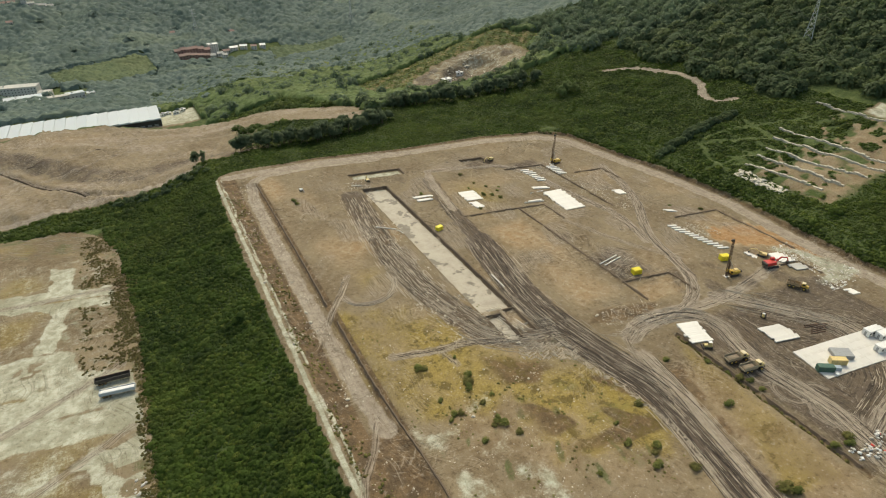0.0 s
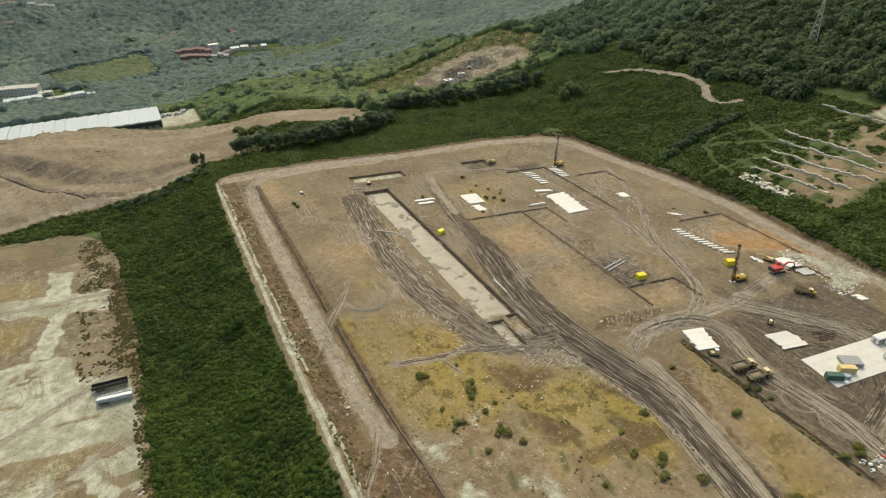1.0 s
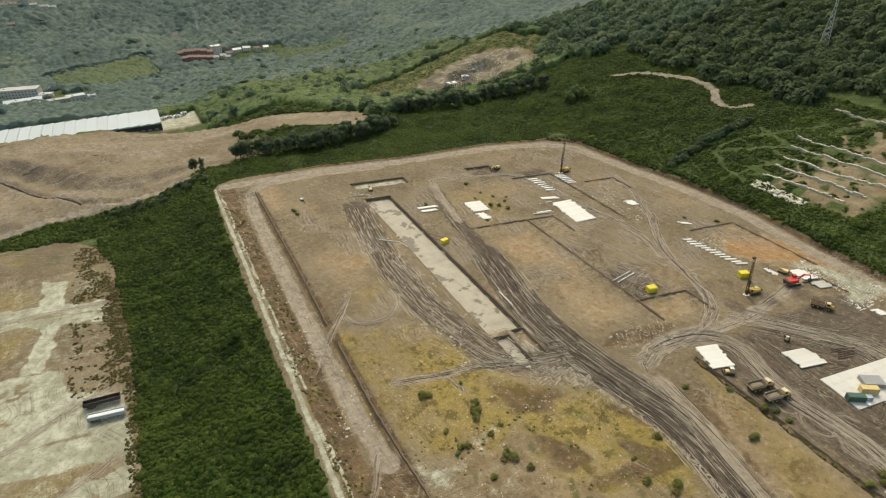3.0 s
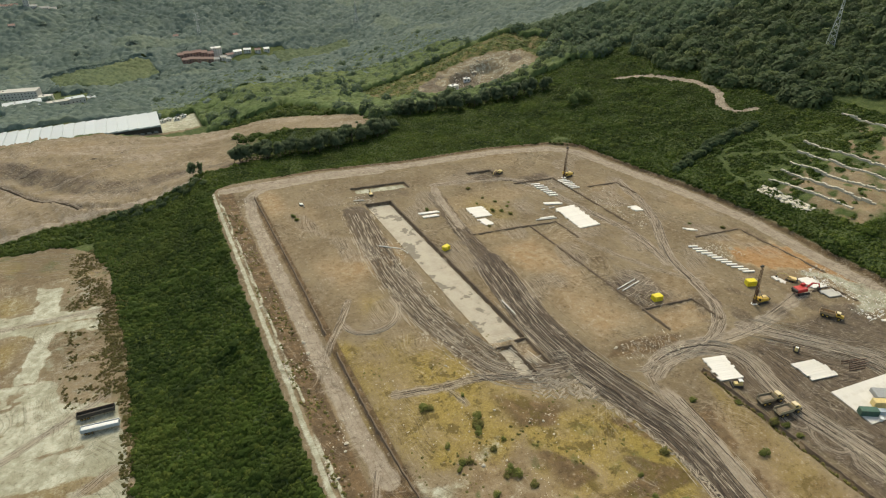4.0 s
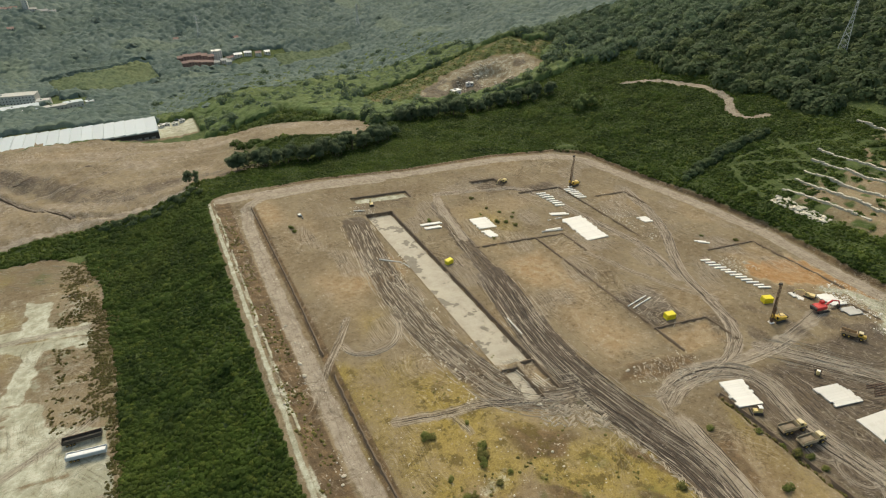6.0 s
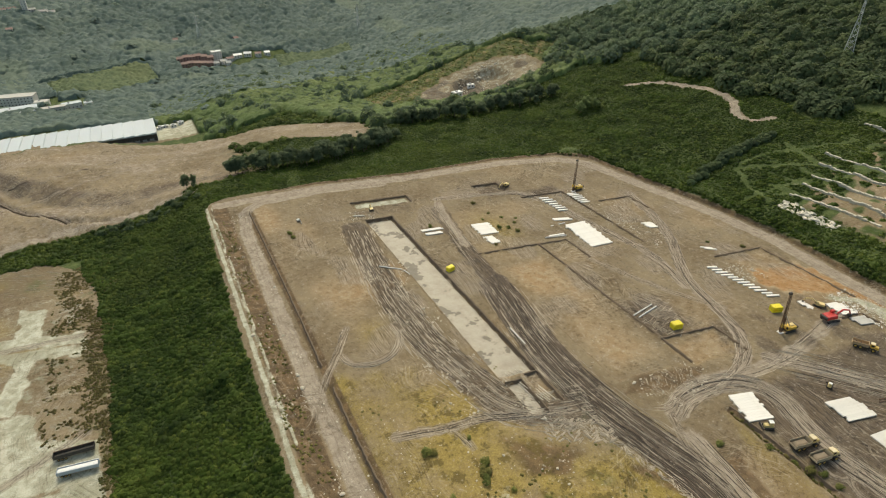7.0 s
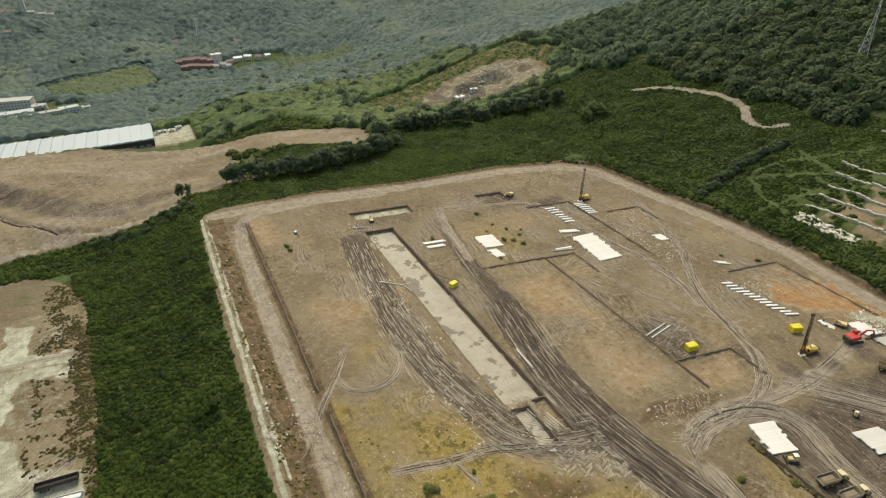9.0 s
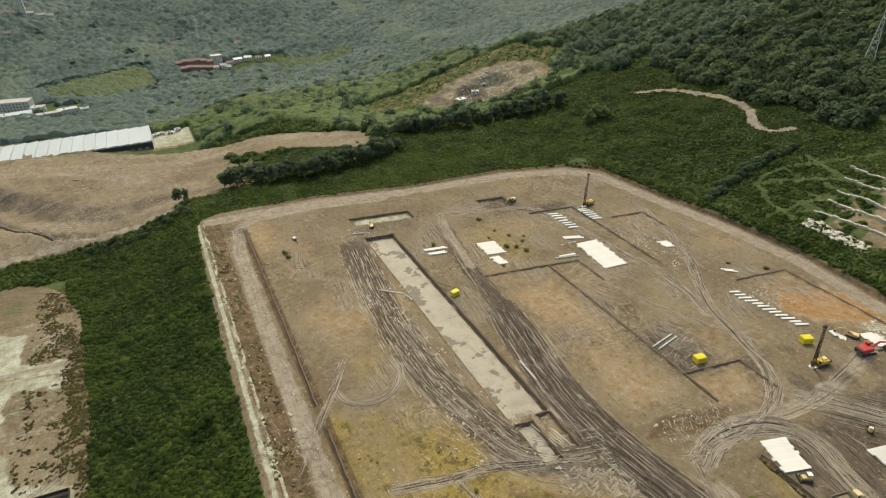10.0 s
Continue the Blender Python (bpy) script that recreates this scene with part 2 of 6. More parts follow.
def cover(x, y):
    """How much scrub, and how much wood, grows at a place: two numbers from 0 to 1."""
    d = inside(SITE, x, y)
    out = ss(1.0, 3.0, -d)
    w = inside(WEST, x, y)
    scrub = out * ss(-1, 2, -w)
    # brown plateau and its track are bare
    plateau = (1 - ss(20, 110, x)) * ss(402, 412, y - 0.06 * x) * (1 - ss(0, 7, y - plateau_rim(x) + 4 * wob(x, y, 40, 21)))
    plateau = np.maximum(plateau, (1 - ss(0, 14, np.abs(y - (560 - 0.62 * (x - 10))) - 22)) * ss(0, 40, x) * (1 - ss(150, 185, x)))
    scrub = scrub * (1 - plateau)
    quarry = ss(0.33, 0.42, spot(x, y, 312, 530, 68, 42) + 0.06 * wob(x, y, 22, 22))
    knoll = ss(0.3, 0.5, spot(x, y, 300, 560, 120, 62) + 0.1 * wob(x, y, 40, 23))
    scrub = scrub * (1 - quarry)
    yard = rect(x, y, -150, 42, 640, 722, 8)
    scrub = scrub * (1 - yard) * (1 - rect(x, y, 424, 447, 150, 194, 2))
    for kind, half, points in WAYS[22:]:
        d0, _, _ = along(points, x, y)
        scrub = scrub * ss(half * 0.7, half * 1.2, d0 + 0.5 * wob(x, y, 7, 24))
    terraces = rect(x, y, 318, 425, 140, 208, 10)
    bare = terraces * ss(0.42, 0.60, lattice(x, y, 4, 42) + 0.35 * ss(202, 172, y) - 0.12)
    for xw in (328, 340, 352.5, 365.5, 377, 421.5):
        bare = np.maximum(bare, rect(x, y, xw - 2.2, xw + 1.6, 140, 216, 1.0))
    scrub = scrub * (1 - bare) * (1 - 0.22 * rect(x, y, 300, 425, 140, 246, 10) * ss(0.3, 0.5, lattice(x, y, 5, 45))) * (1 - 0.8 * knoll)
    # woods: the eastern hill, the valley, the far hill
    edge = x - (405 + 0.10 * (y - 200)) + 14 * wob(x, y, 60, 25)
    wood = ss(0, 10, edge) * ss(-30, 20, edge + (y - 120))
    north = ss(0, 12, y - 455 + 12 * wob(x, y, 70, 26)) * ss(150, 190, x + 0.3 * (y - 455)) * (1 - knoll)
    wood = np.maximum(wood, north)
    wood = np.maximum(wood, ss(0, 20, y - 560 - 0.2 * x + 20 * wob(x, y, 80, 27)) * ss(20, 60, x) * ss(-0.2, 0.5, wob(x, y, 90, 28) + 0.5) * (1 - knoll))
    wood = np.maximum(wood, ss(722, 740, y) * (1 - knoll))
    glade = 0.6 * ss(0.84, 0.9, lattice(x + 0.4 * y, y, 130, 43))
    wood = wood * (1 - 0.9 * glade) * (1 - quarry) * (1 - yard) * (1 - plateau)
    town = np.maximum(rect(x, y, 60, 240, 1040, 1110, 20), rect(x, y, -260, -70, 800, 1010, 30) * ss(0.35, 0.5, lattice(x, y, 45, 44)))
    field = rect(x, y, -110, 60, 960, 1035, 20)
    wood = wood * (1 - town) * (1 - ss(-1, 3, inside(PLANTATION, x, y))) * (1 - ss(-1, 3, inside(POPLARS, x, y)))
    wood = wood * ss(4, 7, along([(-136, 1077), (-56, 1105), (19, 1110)], x, y)[0])
    d0, _, _ = along(WAYS[23][2], x, y)
    wood = wood * ss(4.5, 7, d0) * (1 - rect(x, y, 398, 452, 150, 240, 6))
    return np.clip(scrub, 0, 1), np.clip(wood, 0, 1), np.clip(town, 0, 1), np.clip(quarry, 0, 1), np.clip(plateau, 0, 1), np.clip(terraces, 0, 1), np.clip(field, 0, 1), np.clip(knoll, 0, 1)


# ---- materials ----
def nodes_of(name):
    m = bpy.data.materials.new(name)
    m.use_nodes = True
    return m, m.node_tree, m.node_tree.nodes["Principled BSDF"]


def put(nt, kind, **inputs):
    n = nt.nodes.new(kind)
    for key, value in inputs.items():
        socket = n.inputs[key.replace("_", " ")] if isinstance(key, str) else n.inputs[key]
        if isinstance(value, bpy.types.NodeSocket):
            nt.links.new(value, socket)
        else:
            socket.default_value = value
    return n


def rgba(c):
    return (c[0], c[1], c[2], 1)


def blend(nt, factor, a, b, mode="MIX"):
    n = nt.nodes.new("ShaderNodeMix")
    n.data_type, n.blend_type = "RGBA", mode
    for socket, value in ((n.inputs[0], factor), (n.inputs[6], a), (n.inputs[7], b)):
        if isinstance(value, bpy.types.NodeSocket):
            nt.links.new(value, socket)
        else:
            socket.default_value = value if not isinstance(value, tuple) else rgba(value)
    return n.outputs[2]


def calc(nt, op, a, b=0.0, clamp=False):
    n = nt.nodes.new("ShaderNodeMath")
    n.operation, n.use_clamp = op, clamp
    for socket, value in ((n.inputs[0], a), (n.inputs[1], b)):
        if isinstance(value, bpy.types.NodeSocket):
            nt.links.new(value, socket)
        else:
            socket.default_value = value
    return n.outputs[0]


def ramp(nt, value, lo, hi):
    n = put(nt, "ShaderNodeMapRange", Value=value)
    n.interpolation_type = "SMOOTHSTEP"
    n.inputs["From Min"].default_value, n.inputs["From Max"].default_value = lo, hi
    return n.outputs[0]


def grain(nt, vector, scale, detail=4.0, rough=0.6):
    n = put(nt, "ShaderNodeTexNoise", Vector=vector, Scale=scale, Detail=detail, Roughness=rough)
    return n.outputs["Fac"]


def ground_material():
    m, nt, bsdf = nodes_of("soil_and_grass")
    place = put(nt, "ShaderNodeTexCoord").outputs["Object"]
    za, zb, zc, fl = (nt.nodes.new("ShaderNodeAttribute") for _ in range(4))
    za.attribute_name, zb.attribute_name, zc.attribute_name, fl.attribute_name = "zone_a", "zone_b", "zone_c", "flow"
    sa, sb, sc = (put(nt, "ShaderNodeSeparateColor", Color=z.outputs["Color"]) for z in (za, zb, zc))
    mud, sand, road = sa.outputs
    moss, pale, silt = sb.outputs
    green, clay_and_shade, track = sc.outputs
    n1, n2 = grain(nt, place, 0.035, 5, 0.65), grain(nt, place, 0.22, 5, 0.65)
    n3, n4 = grain(nt, place, 1.3, 4, 0.7), grain(nt, place, 5.0, 3, 0.7)

    def edge(mask, soft=0.25, fine=0.5):
        """A mask with a ragged rim."""
        v = calc(nt, "ADD", mask, calc(nt, "MULTIPLY", calc(nt, "SUBTRACT", n2, 0.5), 0.7))
        v = calc(nt, "ADD", v, calc(nt, "MULTIPLY", calc(nt, "SUBTRACT", n3, 0.5), fine))
        return ramp(nt, v, 0.5 - soft, 0.5 + soft)

    col = blend(nt, ramp(nt, n1, 0.35, 0.68), (0.160, 0.121, 0.072), (0.235, 0.187, 0.118))
    col = blend(nt, ramp(nt, n2, 0.45, 0.75), col, (0.185, 0.150, 0.105))
    col = blend(nt, calc(nt, "MULTIPLY", edge(sand, 0.4), 0.85), col, blend(nt, ramp(nt, n2, 0.35, 0.65), (0.300, 0.192, 0.094), (0.355, 0.278, 0.176)))
    col = blend(nt, calc(nt, "MULTIPLY", edge(moss, 0.48, 0.9), 0.74), col, blend(nt, ramp(nt, n3, 0.35, 0.65), (0.225, 0.162, 0.022), (0.325, 0.250, 0.060)))
    # brown clay, and with it the shade painted at pit and bank edges
    col = blend(nt, calc(nt, "MULTIPLY", edge(clay_and_shade, 0.35), 0.92), col, blend(nt, ramp(nt, n2, 0.4, 0.62), (0.088, 0.060, 0.034), (0.160, 0.106, 0.056)))
    col = blend(nt, calc(nt, "MULTIPLY", ramp(nt, sand, 0.88, 1.0), 0.75), col, blend(nt, ramp(nt, n2, 0.4, 0.65), (0.310, 0.165, 0.066), (0.375, 0.235, 0.115)))
    # wheel marks: streaks that run along the ways
    f = put(nt, "ShaderNodeSeparateXYZ", Vector=fl.outputs["Vector"])
    across = calc(nt, "ADD", f.outputs[0], calc(nt, "MULTIPLY", calc(nt, "SUBTRACT", grain(nt, place, 0.022, 2), 0.5), 9.0))
    stretch = put(nt, "ShaderNodeCombineXYZ", X=calc(nt, "MULTIPLY", across, 0.95), Y=calc(nt, "MULTIPLY", f.outputs[1], 0.035)).outputs[0]
    streak = grain(nt, stretch, 1.0, 4, 0.75)
    fine = grain(nt, put(nt, "ShaderNodeCombineXYZ", X=calc(nt, "MULTIPLY", across, 2.1), Y=calc(nt, "MULTIPLY", f.outputs[1], 0.07)).outputs[0], 1.0, 3, 0.7)
    stain = calc(nt, "MULTIPLY", ramp(nt, grain(nt, place, 0.15, 5, 0.72), 0.50, 0.60), ramp(nt, moss, 0.38, 0.62))
    col = blend(nt, calc(nt, "MULTIPLY", stain, 0.85), col, (0.112, 0.084, 0.026))
    rcol = blend(nt, ramp(nt, n2, 0.3, 0.7), (0.248, 0.206, 0.157), (0.345, 0.297, 0.232))
    rcol = blend(nt, calc(nt, "MULTIPLY", ramp(nt, streak, 0.50, 0.38), 0.42), rcol, (0.15, 0.12, 0.09))
    col = blend(nt, edge(road, 0.35, 0.4), col, rcol)
    pcol = blend(nt, ramp(nt, n2, 0.35, 0.7), (0.300, 0.294, 0.212), (0.50, 0.50, 0.405))
    pcol = blend(nt, ramp(nt, n1, 0.5, 0.68), pcol, (0.275, 0.270, 0.190))
    col = blend(nt, edge(pale, 0.2), col, pcol)
    mcol = blend(nt, ramp(nt, streak, 0.40, 0.56), (0.030, 0.023, 0.018), (0.108, 0.083, 0.062))
    mcol = blend(nt, ramp(nt, fine, 0.60, 0.70), mcol, (0.42, 0.365, 0.29))
    mcol = blend(nt, calc(nt, "MULTIPLY", ramp(nt, n1, 0.45, 0.62), 0.5), mcol, (0.095, 0.075, 0.057))
    col = blend(nt, edge(mud, 0.4, 0.3), col, mcol)
    tcol = blend(nt, ramp(nt, fine, 0.40, 0.56), (0.070, 0.054, 0.040), (0.33, 0.28, 0.22))
    col = blend(nt, calc(nt, "MULTIPLY", edge(track, 0.4, 0.3), 0.85), col, tcol)
    scol = blend(nt, ramp(nt, n2, 0.40, 0.66), (0.37, 0.335, 0.265), (0.31, 0.275, 0.215))
    wet = ramp(nt, grain(nt, place, 0.11, 3, 0.6), 0.575, 0.615)
    scol = blend(nt, wet, scol, (0.165, 0.145, 0.112))
    col = blend(nt, ramp(nt, silt, 0.4, 0.6), col, scol)
    gcol = blend(nt, ramp(nt, n2, 0.35, 0.65), (0.042, 0.066, 0.018), (0.072, 0.100, 0.028))
    gcol = blend(nt, ramp(nt, n3, 0.5, 0.72), gcol, (0.100, 0.112, 0.036))
    col = blend(nt, edge(green, 0.25, 0.6), col, gcol)
    # pebbles and crumbs
    cells = put(nt, "ShaderNodeTexVoronoi", Vector=place, Scale=0.55)
    stones = calc(nt, "MULTIPLY", ramp(nt, cells.outputs["Distance"], 0.20, 0.12), ramp(nt, n2, 0.52, 0.62))
    stones = calc(nt, "MULTIPLY", stones, calc(nt, "SUBTRACT", 1.0, ramp(nt, green, 0.2, 0.5)))
    stones = calc(nt, "MULTIPLY", stones, calc(nt, "SUBTRACT", 1.0, ramp(nt, silt, 0.2, 0.5)))
    col = blend(nt, calc(nt, "MULTIPLY", stones, 0.5), col, (0.45, 0.41, 0.35))
    shift = put(nt, "ShaderNodeTexNoise", Vector=place, Scale=0.018, Detail=2.0).outputs["Color"]
    warp = put(nt, "ShaderNodeVectorMath", Vector=shift)
    warp.operation = "MULTIPLY_ADD"
    warp.inputs[1].default_value = (60, 60, 0)
    nt.links.new(place, warp.inputs[2])
    for turn, low, seed in ((0.2, 0.47, 0.0), (1.25, 0.50, 40.0), (2.1, 0.53, 90.0)):
        mp = put(nt, "ShaderNodeMapping", Vector=warp.outputs[0])
        mp.vector_type = "TEXTURE"
        mp.inputs["Location"].default_value = (seed, seed, 0)
        mp.inputs["Rotation"].default_value = (0, 0, turn)
        mp.inputs["Scale"].default_value = (0.75, 13.0, 1.0)
        sc1 = grain(nt, mp.outputs[0], 1.0, 3, 0.65)
        where = calc(nt, "MULTIPLY", ramp(nt, grain(nt, place, 0.03, 3, 0.5 + seed * 0.001), low, low + 0.12), calc(nt, "SUBTRACT", 1.0, calc(nt, "MAXIMUM", green, silt), True))
        col = blend(nt, calc(nt, "MULTIPLY", calc(nt, "MULTIPLY", ramp(nt, sc1, 0.45, 0.36), 0.45), where), col, (0.36, 0.33, 0.30), "MULTIPLY")
        col = blend(nt, calc(nt, "MULTIPLY", calc(nt, "MULTIPLY", ramp(nt, sc1, 0.57, 0.66), 0.28), where), col, (0.50, 0.44, 0.35))
    bare = calc(nt, "SUBTRACT", 1.0, calc(nt, "MAXIMUM", ramp(nt, silt, 0.3, 0.6), calc(nt, "MULTIPLY", green, 0.6)))
    n5 = grain(nt, place, 0.55, 5, 0.68)
    col = blend(nt, calc(nt, "MULTIPLY", calc(nt, "MULTIPLY", ramp(nt, n5, 0.46, 0.35), 0.5), bare), col, (0.42, 0.38, 0.34), "MULTIPLY")
    col = blend(nt, calc(nt, "MULTIPLY", calc(nt, "MULTIPLY", ramp(nt, n5, 0.56, 0.67), 0.3), bare), col, (0.46, 0.41, 0.335))
    col = blend(nt, calc(nt, "MULTIPLY", calc(nt, "MULTIPLY", ramp(nt, n4, 0.50, 0.36), 0.3), bare), col, (0.5, 0.46, 0.42), "MULTIPLY")
    nt.links.new(col, bsdf.inputs["Base Color"])
    bump = put(nt, "ShaderNodeBump", Strength=0.7, Distance=0.35, Height=calc(nt, "ADD", n3, calc(nt, "MULTIPLY", calc(nt, "MULTIPLY", streak, mud), 1.2)))
    nt.links.new(bump.outputs[0], bsdf.inputs["Normal"])
    rough = calc(nt, "SUBTRACT", 0.95, calc(nt, "MULTIPLY", ramp(nt, silt, 0.4, 0.6), 0.45))
    nt.links.new(rough, bsdf.inputs["Roughness"])
    bsdf.inputs["Specular IOR Level"].default_value = 0.25
    return m


def leaf_material(name, dark, light, extra, shaggy=1.0, thin=0.3):
    m, nt, bsdf = nodes_of(name)
    tone = nt.nodes.new("ShaderNodeAttribute")
    tone.attribute_name = "tone"
    t = put(nt, "ShaderNodeSeparateColor", Color=tone.outputs["Color"])
    place = put(nt, "ShaderNodeNewGeometry").outputs["Position"]
    n1, n2 = grain(nt, place, 0.02, 3), grain(nt, place, 1.6, 3, 0.7)
    col = blend(nt, t.outputs[0], dark, light)
    col = blend(nt, calc(nt, "MULTIPLY", ramp(nt, t.outputs[1], 0.72, 0.95), 0.8), col, extra)
    col = blend(nt, calc(nt, "MULTIPLY", ramp(nt, n1, 0.45, 0.65), 0.35), col, extra)
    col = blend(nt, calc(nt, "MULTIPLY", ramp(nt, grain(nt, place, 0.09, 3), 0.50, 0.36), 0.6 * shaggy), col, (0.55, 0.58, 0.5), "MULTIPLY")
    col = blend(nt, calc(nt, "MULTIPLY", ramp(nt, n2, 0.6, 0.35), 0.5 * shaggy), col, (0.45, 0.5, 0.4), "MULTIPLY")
    nt.links.new(col, bsdf.inputs["Base Color"])
    bsdf.inputs["Roughness"].default_value = 0.75
    bsdf.inputs["Specular IOR Level"].default_value = 0.2
    turned = put(nt, "ShaderNodeVectorTransform")
    turned.vector_type, turned.convert_from, turned.convert_to = "NORMAL", "OBJECT", "WORLD"
    crown_round = nt.nodes.new("ShaderNodeAttribute")
    crown_round.attribute_name = "round"
    nt.links.new(crown_round.outputs["Vector"], turned.inputs[0])
    own = put(nt, "ShaderNodeNewGeometry").outputs["Normal"]
    mixed = nt.nodes.new("ShaderNodeMix")
    mixed.data_type = "VECTOR"
    mixed.inputs[0].default_value = 0.72
    nt.links.new(own, mixed.inputs[4])
    nt.links.new(turned.outputs[0], mixed.inputs[5])
    nt.links.new(mixed.outputs[1], bsdf.inputs["Normal"])
    through_light = put(nt, "ShaderNodeBsdfTranslucent", Color=col)
    both = nt.nodes.new("ShaderNodeMixShader")
    both.inputs[0].default_value = thin
    nt.links.new(bsdf.outputs[0], both.inputs[1])
    nt.links.new(through_light.outputs[0], both.inputs[2])
    nt.links.new(both.outputs[0], nt.nodes["Material Output"].inputs["Surface"])
    return m


def plain(name, colour, rough=0.6, metal=0.0, wear=0.25, scale=1.5, dirt=(0.22, 0.18, 0.14)):
    """Painted or cast surface with a little dirt and uneven tone."""
    m, nt, bsdf = nodes_of(name)
    place = put(nt, "ShaderNodeTexCoord").outputs["Object"]
    n1, n2 = grain(nt, place, scale, 5, 0.65), grain(nt, place, scale * 7, 3, 0.7)
    info = put(nt, "ShaderNodeObjectInfo").outputs["Random"]
    col = blend(nt, calc(nt, "MULTIPLY", info, 0.3), colour, tuple(c * 0.72 for c in colour))
    col = blend(nt, calc(nt, "MULTIPLY", ramp(nt, n1, 0.48, 0.72), wear * 2), col, dirt)
    col = blend(nt, calc(nt, "MULTIPLY", ramp(nt, n2, 0.5, 0.75), wear), col, tuple(c * 0.6 for c in colour))
    nt.links.new(col, bsdf.inputs["Base Color"])
    bsdf.inputs["Roughness"].default_value, bsdf.inputs["Metallic"].default_value = rough, metal
    bump = put(nt, "ShaderNodeBump", Strength=0.3, Distance=0.03, Height=n2)
    nt.links.new(bump.outputs[0], bsdf.inputs["Normal"])
    return m


SOIL = ground_material()
# the light leaves again, with extra haze mixed into the colour
HAZED_GROVE_LEAVES = leaf_material("hazed_grove_leaves", (0.125, 0.172, 0.092), (0.185, 0.238, 0.118), (0.21, 0.25, 0.12), 0.5, 0.4)
# mid green; on the ridge its paleness stands in for some distance haze
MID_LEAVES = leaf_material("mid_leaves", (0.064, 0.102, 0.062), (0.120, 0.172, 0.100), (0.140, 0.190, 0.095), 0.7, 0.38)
ROW_LEAVES = leaf_material("row_leaves", (0.062, 0.092, 0.048), (0.118, 0.160, 0.084), (0.135, 0.170, 0.080), 0.7, 0.4)
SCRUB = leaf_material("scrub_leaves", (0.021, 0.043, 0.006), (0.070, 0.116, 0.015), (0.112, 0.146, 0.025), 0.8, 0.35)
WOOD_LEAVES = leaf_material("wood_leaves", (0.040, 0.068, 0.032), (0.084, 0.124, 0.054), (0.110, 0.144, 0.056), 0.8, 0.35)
# far leaves: distance haze is put into the colour, paler and bluer than foliage
HAZED_LEAVES = leaf_material("hazed_far_leaves", (0.104, 0.156, 0.138), (0.208, 0.270, 0.234), (0.215, 0.272, 0.200), 0.5, 0.42)
REED = leaf_material("dry_reed", (0.098, 0.084, 0.028), (0.185, 0.152, 0.060), (0.105, 0.115, 0.035), 0.7, 0.4)
BARK = plain("bark", (0.12, 0.09, 0.065), 0.9, wear=0.3)
CONCRETE = plain("pale_concrete", (0.72, 0.70, 0.65), 0.8, wear=0.12, scale=0.6, dirt=(0.5, 0.46, 0.4))
PAD = plain("trodden_pale_concrete", (0.62, 0.60, 0.55), 0.85, wear=0.22, scale=0.25, dirt=(0.42, 0.38, 0.32))
GREY_CONCRETE = plain("grey_concrete", (0.46, 0.45, 0.41), 0.85, wear=0.2, scale=0.6)
WHITE = plain("white_paint", (0.74, 0.74, 0.71), 0.45, wear=0.12, scale=0.8)
ROOF_WHITE = plain("white_sheet_roof", (0.45, 0.50, 0.52), 0.5, wear=0.1, scale=0.08, dirt=(0.42, 0.44, 0.43))
YELLOW = plain("machine_yellow", (0.62, 0.40, 0.06), 0.5, wear=0.22)
CAGE_YELLOW = plain("bright_yellow", (0.78, 0.66, 0.03), 0.5, wear=0.08)
CREAM = plain("cream_paint", (0.68, 0.53, 0.23), 0.5, wear=0.2)
RED = plain("red_paint", (0.52, 0.035, 0.03), 0.45, wear=0.12)
GREEN = plain("green_paint", (0.045, 0.12, 0.085), 0.5, wear=0.2)
STEEL = plain("dark_steel", (0.06, 0.055, 0.05), 0.6, 0.3, wear=0.25)
RUST = plain("rusty_steel", (0.13, 0.075, 0.045), 0.8, wear=0.3)
RUBBER = plain("rubber", (0.03, 0.028, 0.026), 0.85, wear=0.3)
GLASS = plain("dark_window", (0.03, 0.035, 0.04), 0.12, wear=0.02)
GALVANISED = plain("galvanised_steel", (0.52, 0.54, 0.53), 0.5, 0.2, wear=0.1)
OLIVE = leaf_material("olive_leaves", (0.100, 0.100, 0.028), (0.195, 0.185, 0.055), (0.19, 0.15, 0.06))
GREY = plain("grey_metal", (0.33, 0.34, 0.34), 0.5, 0.3, wear=0.2)
BLUE_GREY = plain("blue_grey_sheet", (0.40, 0.47, 0.52), 0.45, wear=0.15)
BRICK = plain("red_brick", (0.27, 0.165, 0.14), 0.85, wear=0.2, scale=0.4)
TILE = plain("roof_tile", (0.31, 0.205, 0.17), 0.85, wear=0.25, scale=0.3)
PLASTER = plain("plaster", (0.62, 0.59, 0.54), 0.8, wear=0.15, scale=0.3)
STONE = plain("stone", (0.50, 0.45, 0.36), 0.9, wear=0.25, scale=0.8)
# brown earth darkened by the shade on backlit cut faces
SHADE_EARTH = plain("shade_dark_cut_earth", (0.135, 0.100, 0.068), 0.95, wear=0.2, scale=0.5, dirt=(0.15, 0.11, 0.075))
WALL_STONE = plain("weathered_wall_stone", (0.46, 0.43, 0.345), 0.9, wear=0.3, scale=0.5, dirt=(0.22, 0.21, 0.14))
PALE_STONE = plain("pale_stone", (0.60, 0.55, 0.45), 0.9, wear=0.15)
TIMBER = plain("timber", (0.30, 0.24, 0.17), 0.8, wear=0.25)


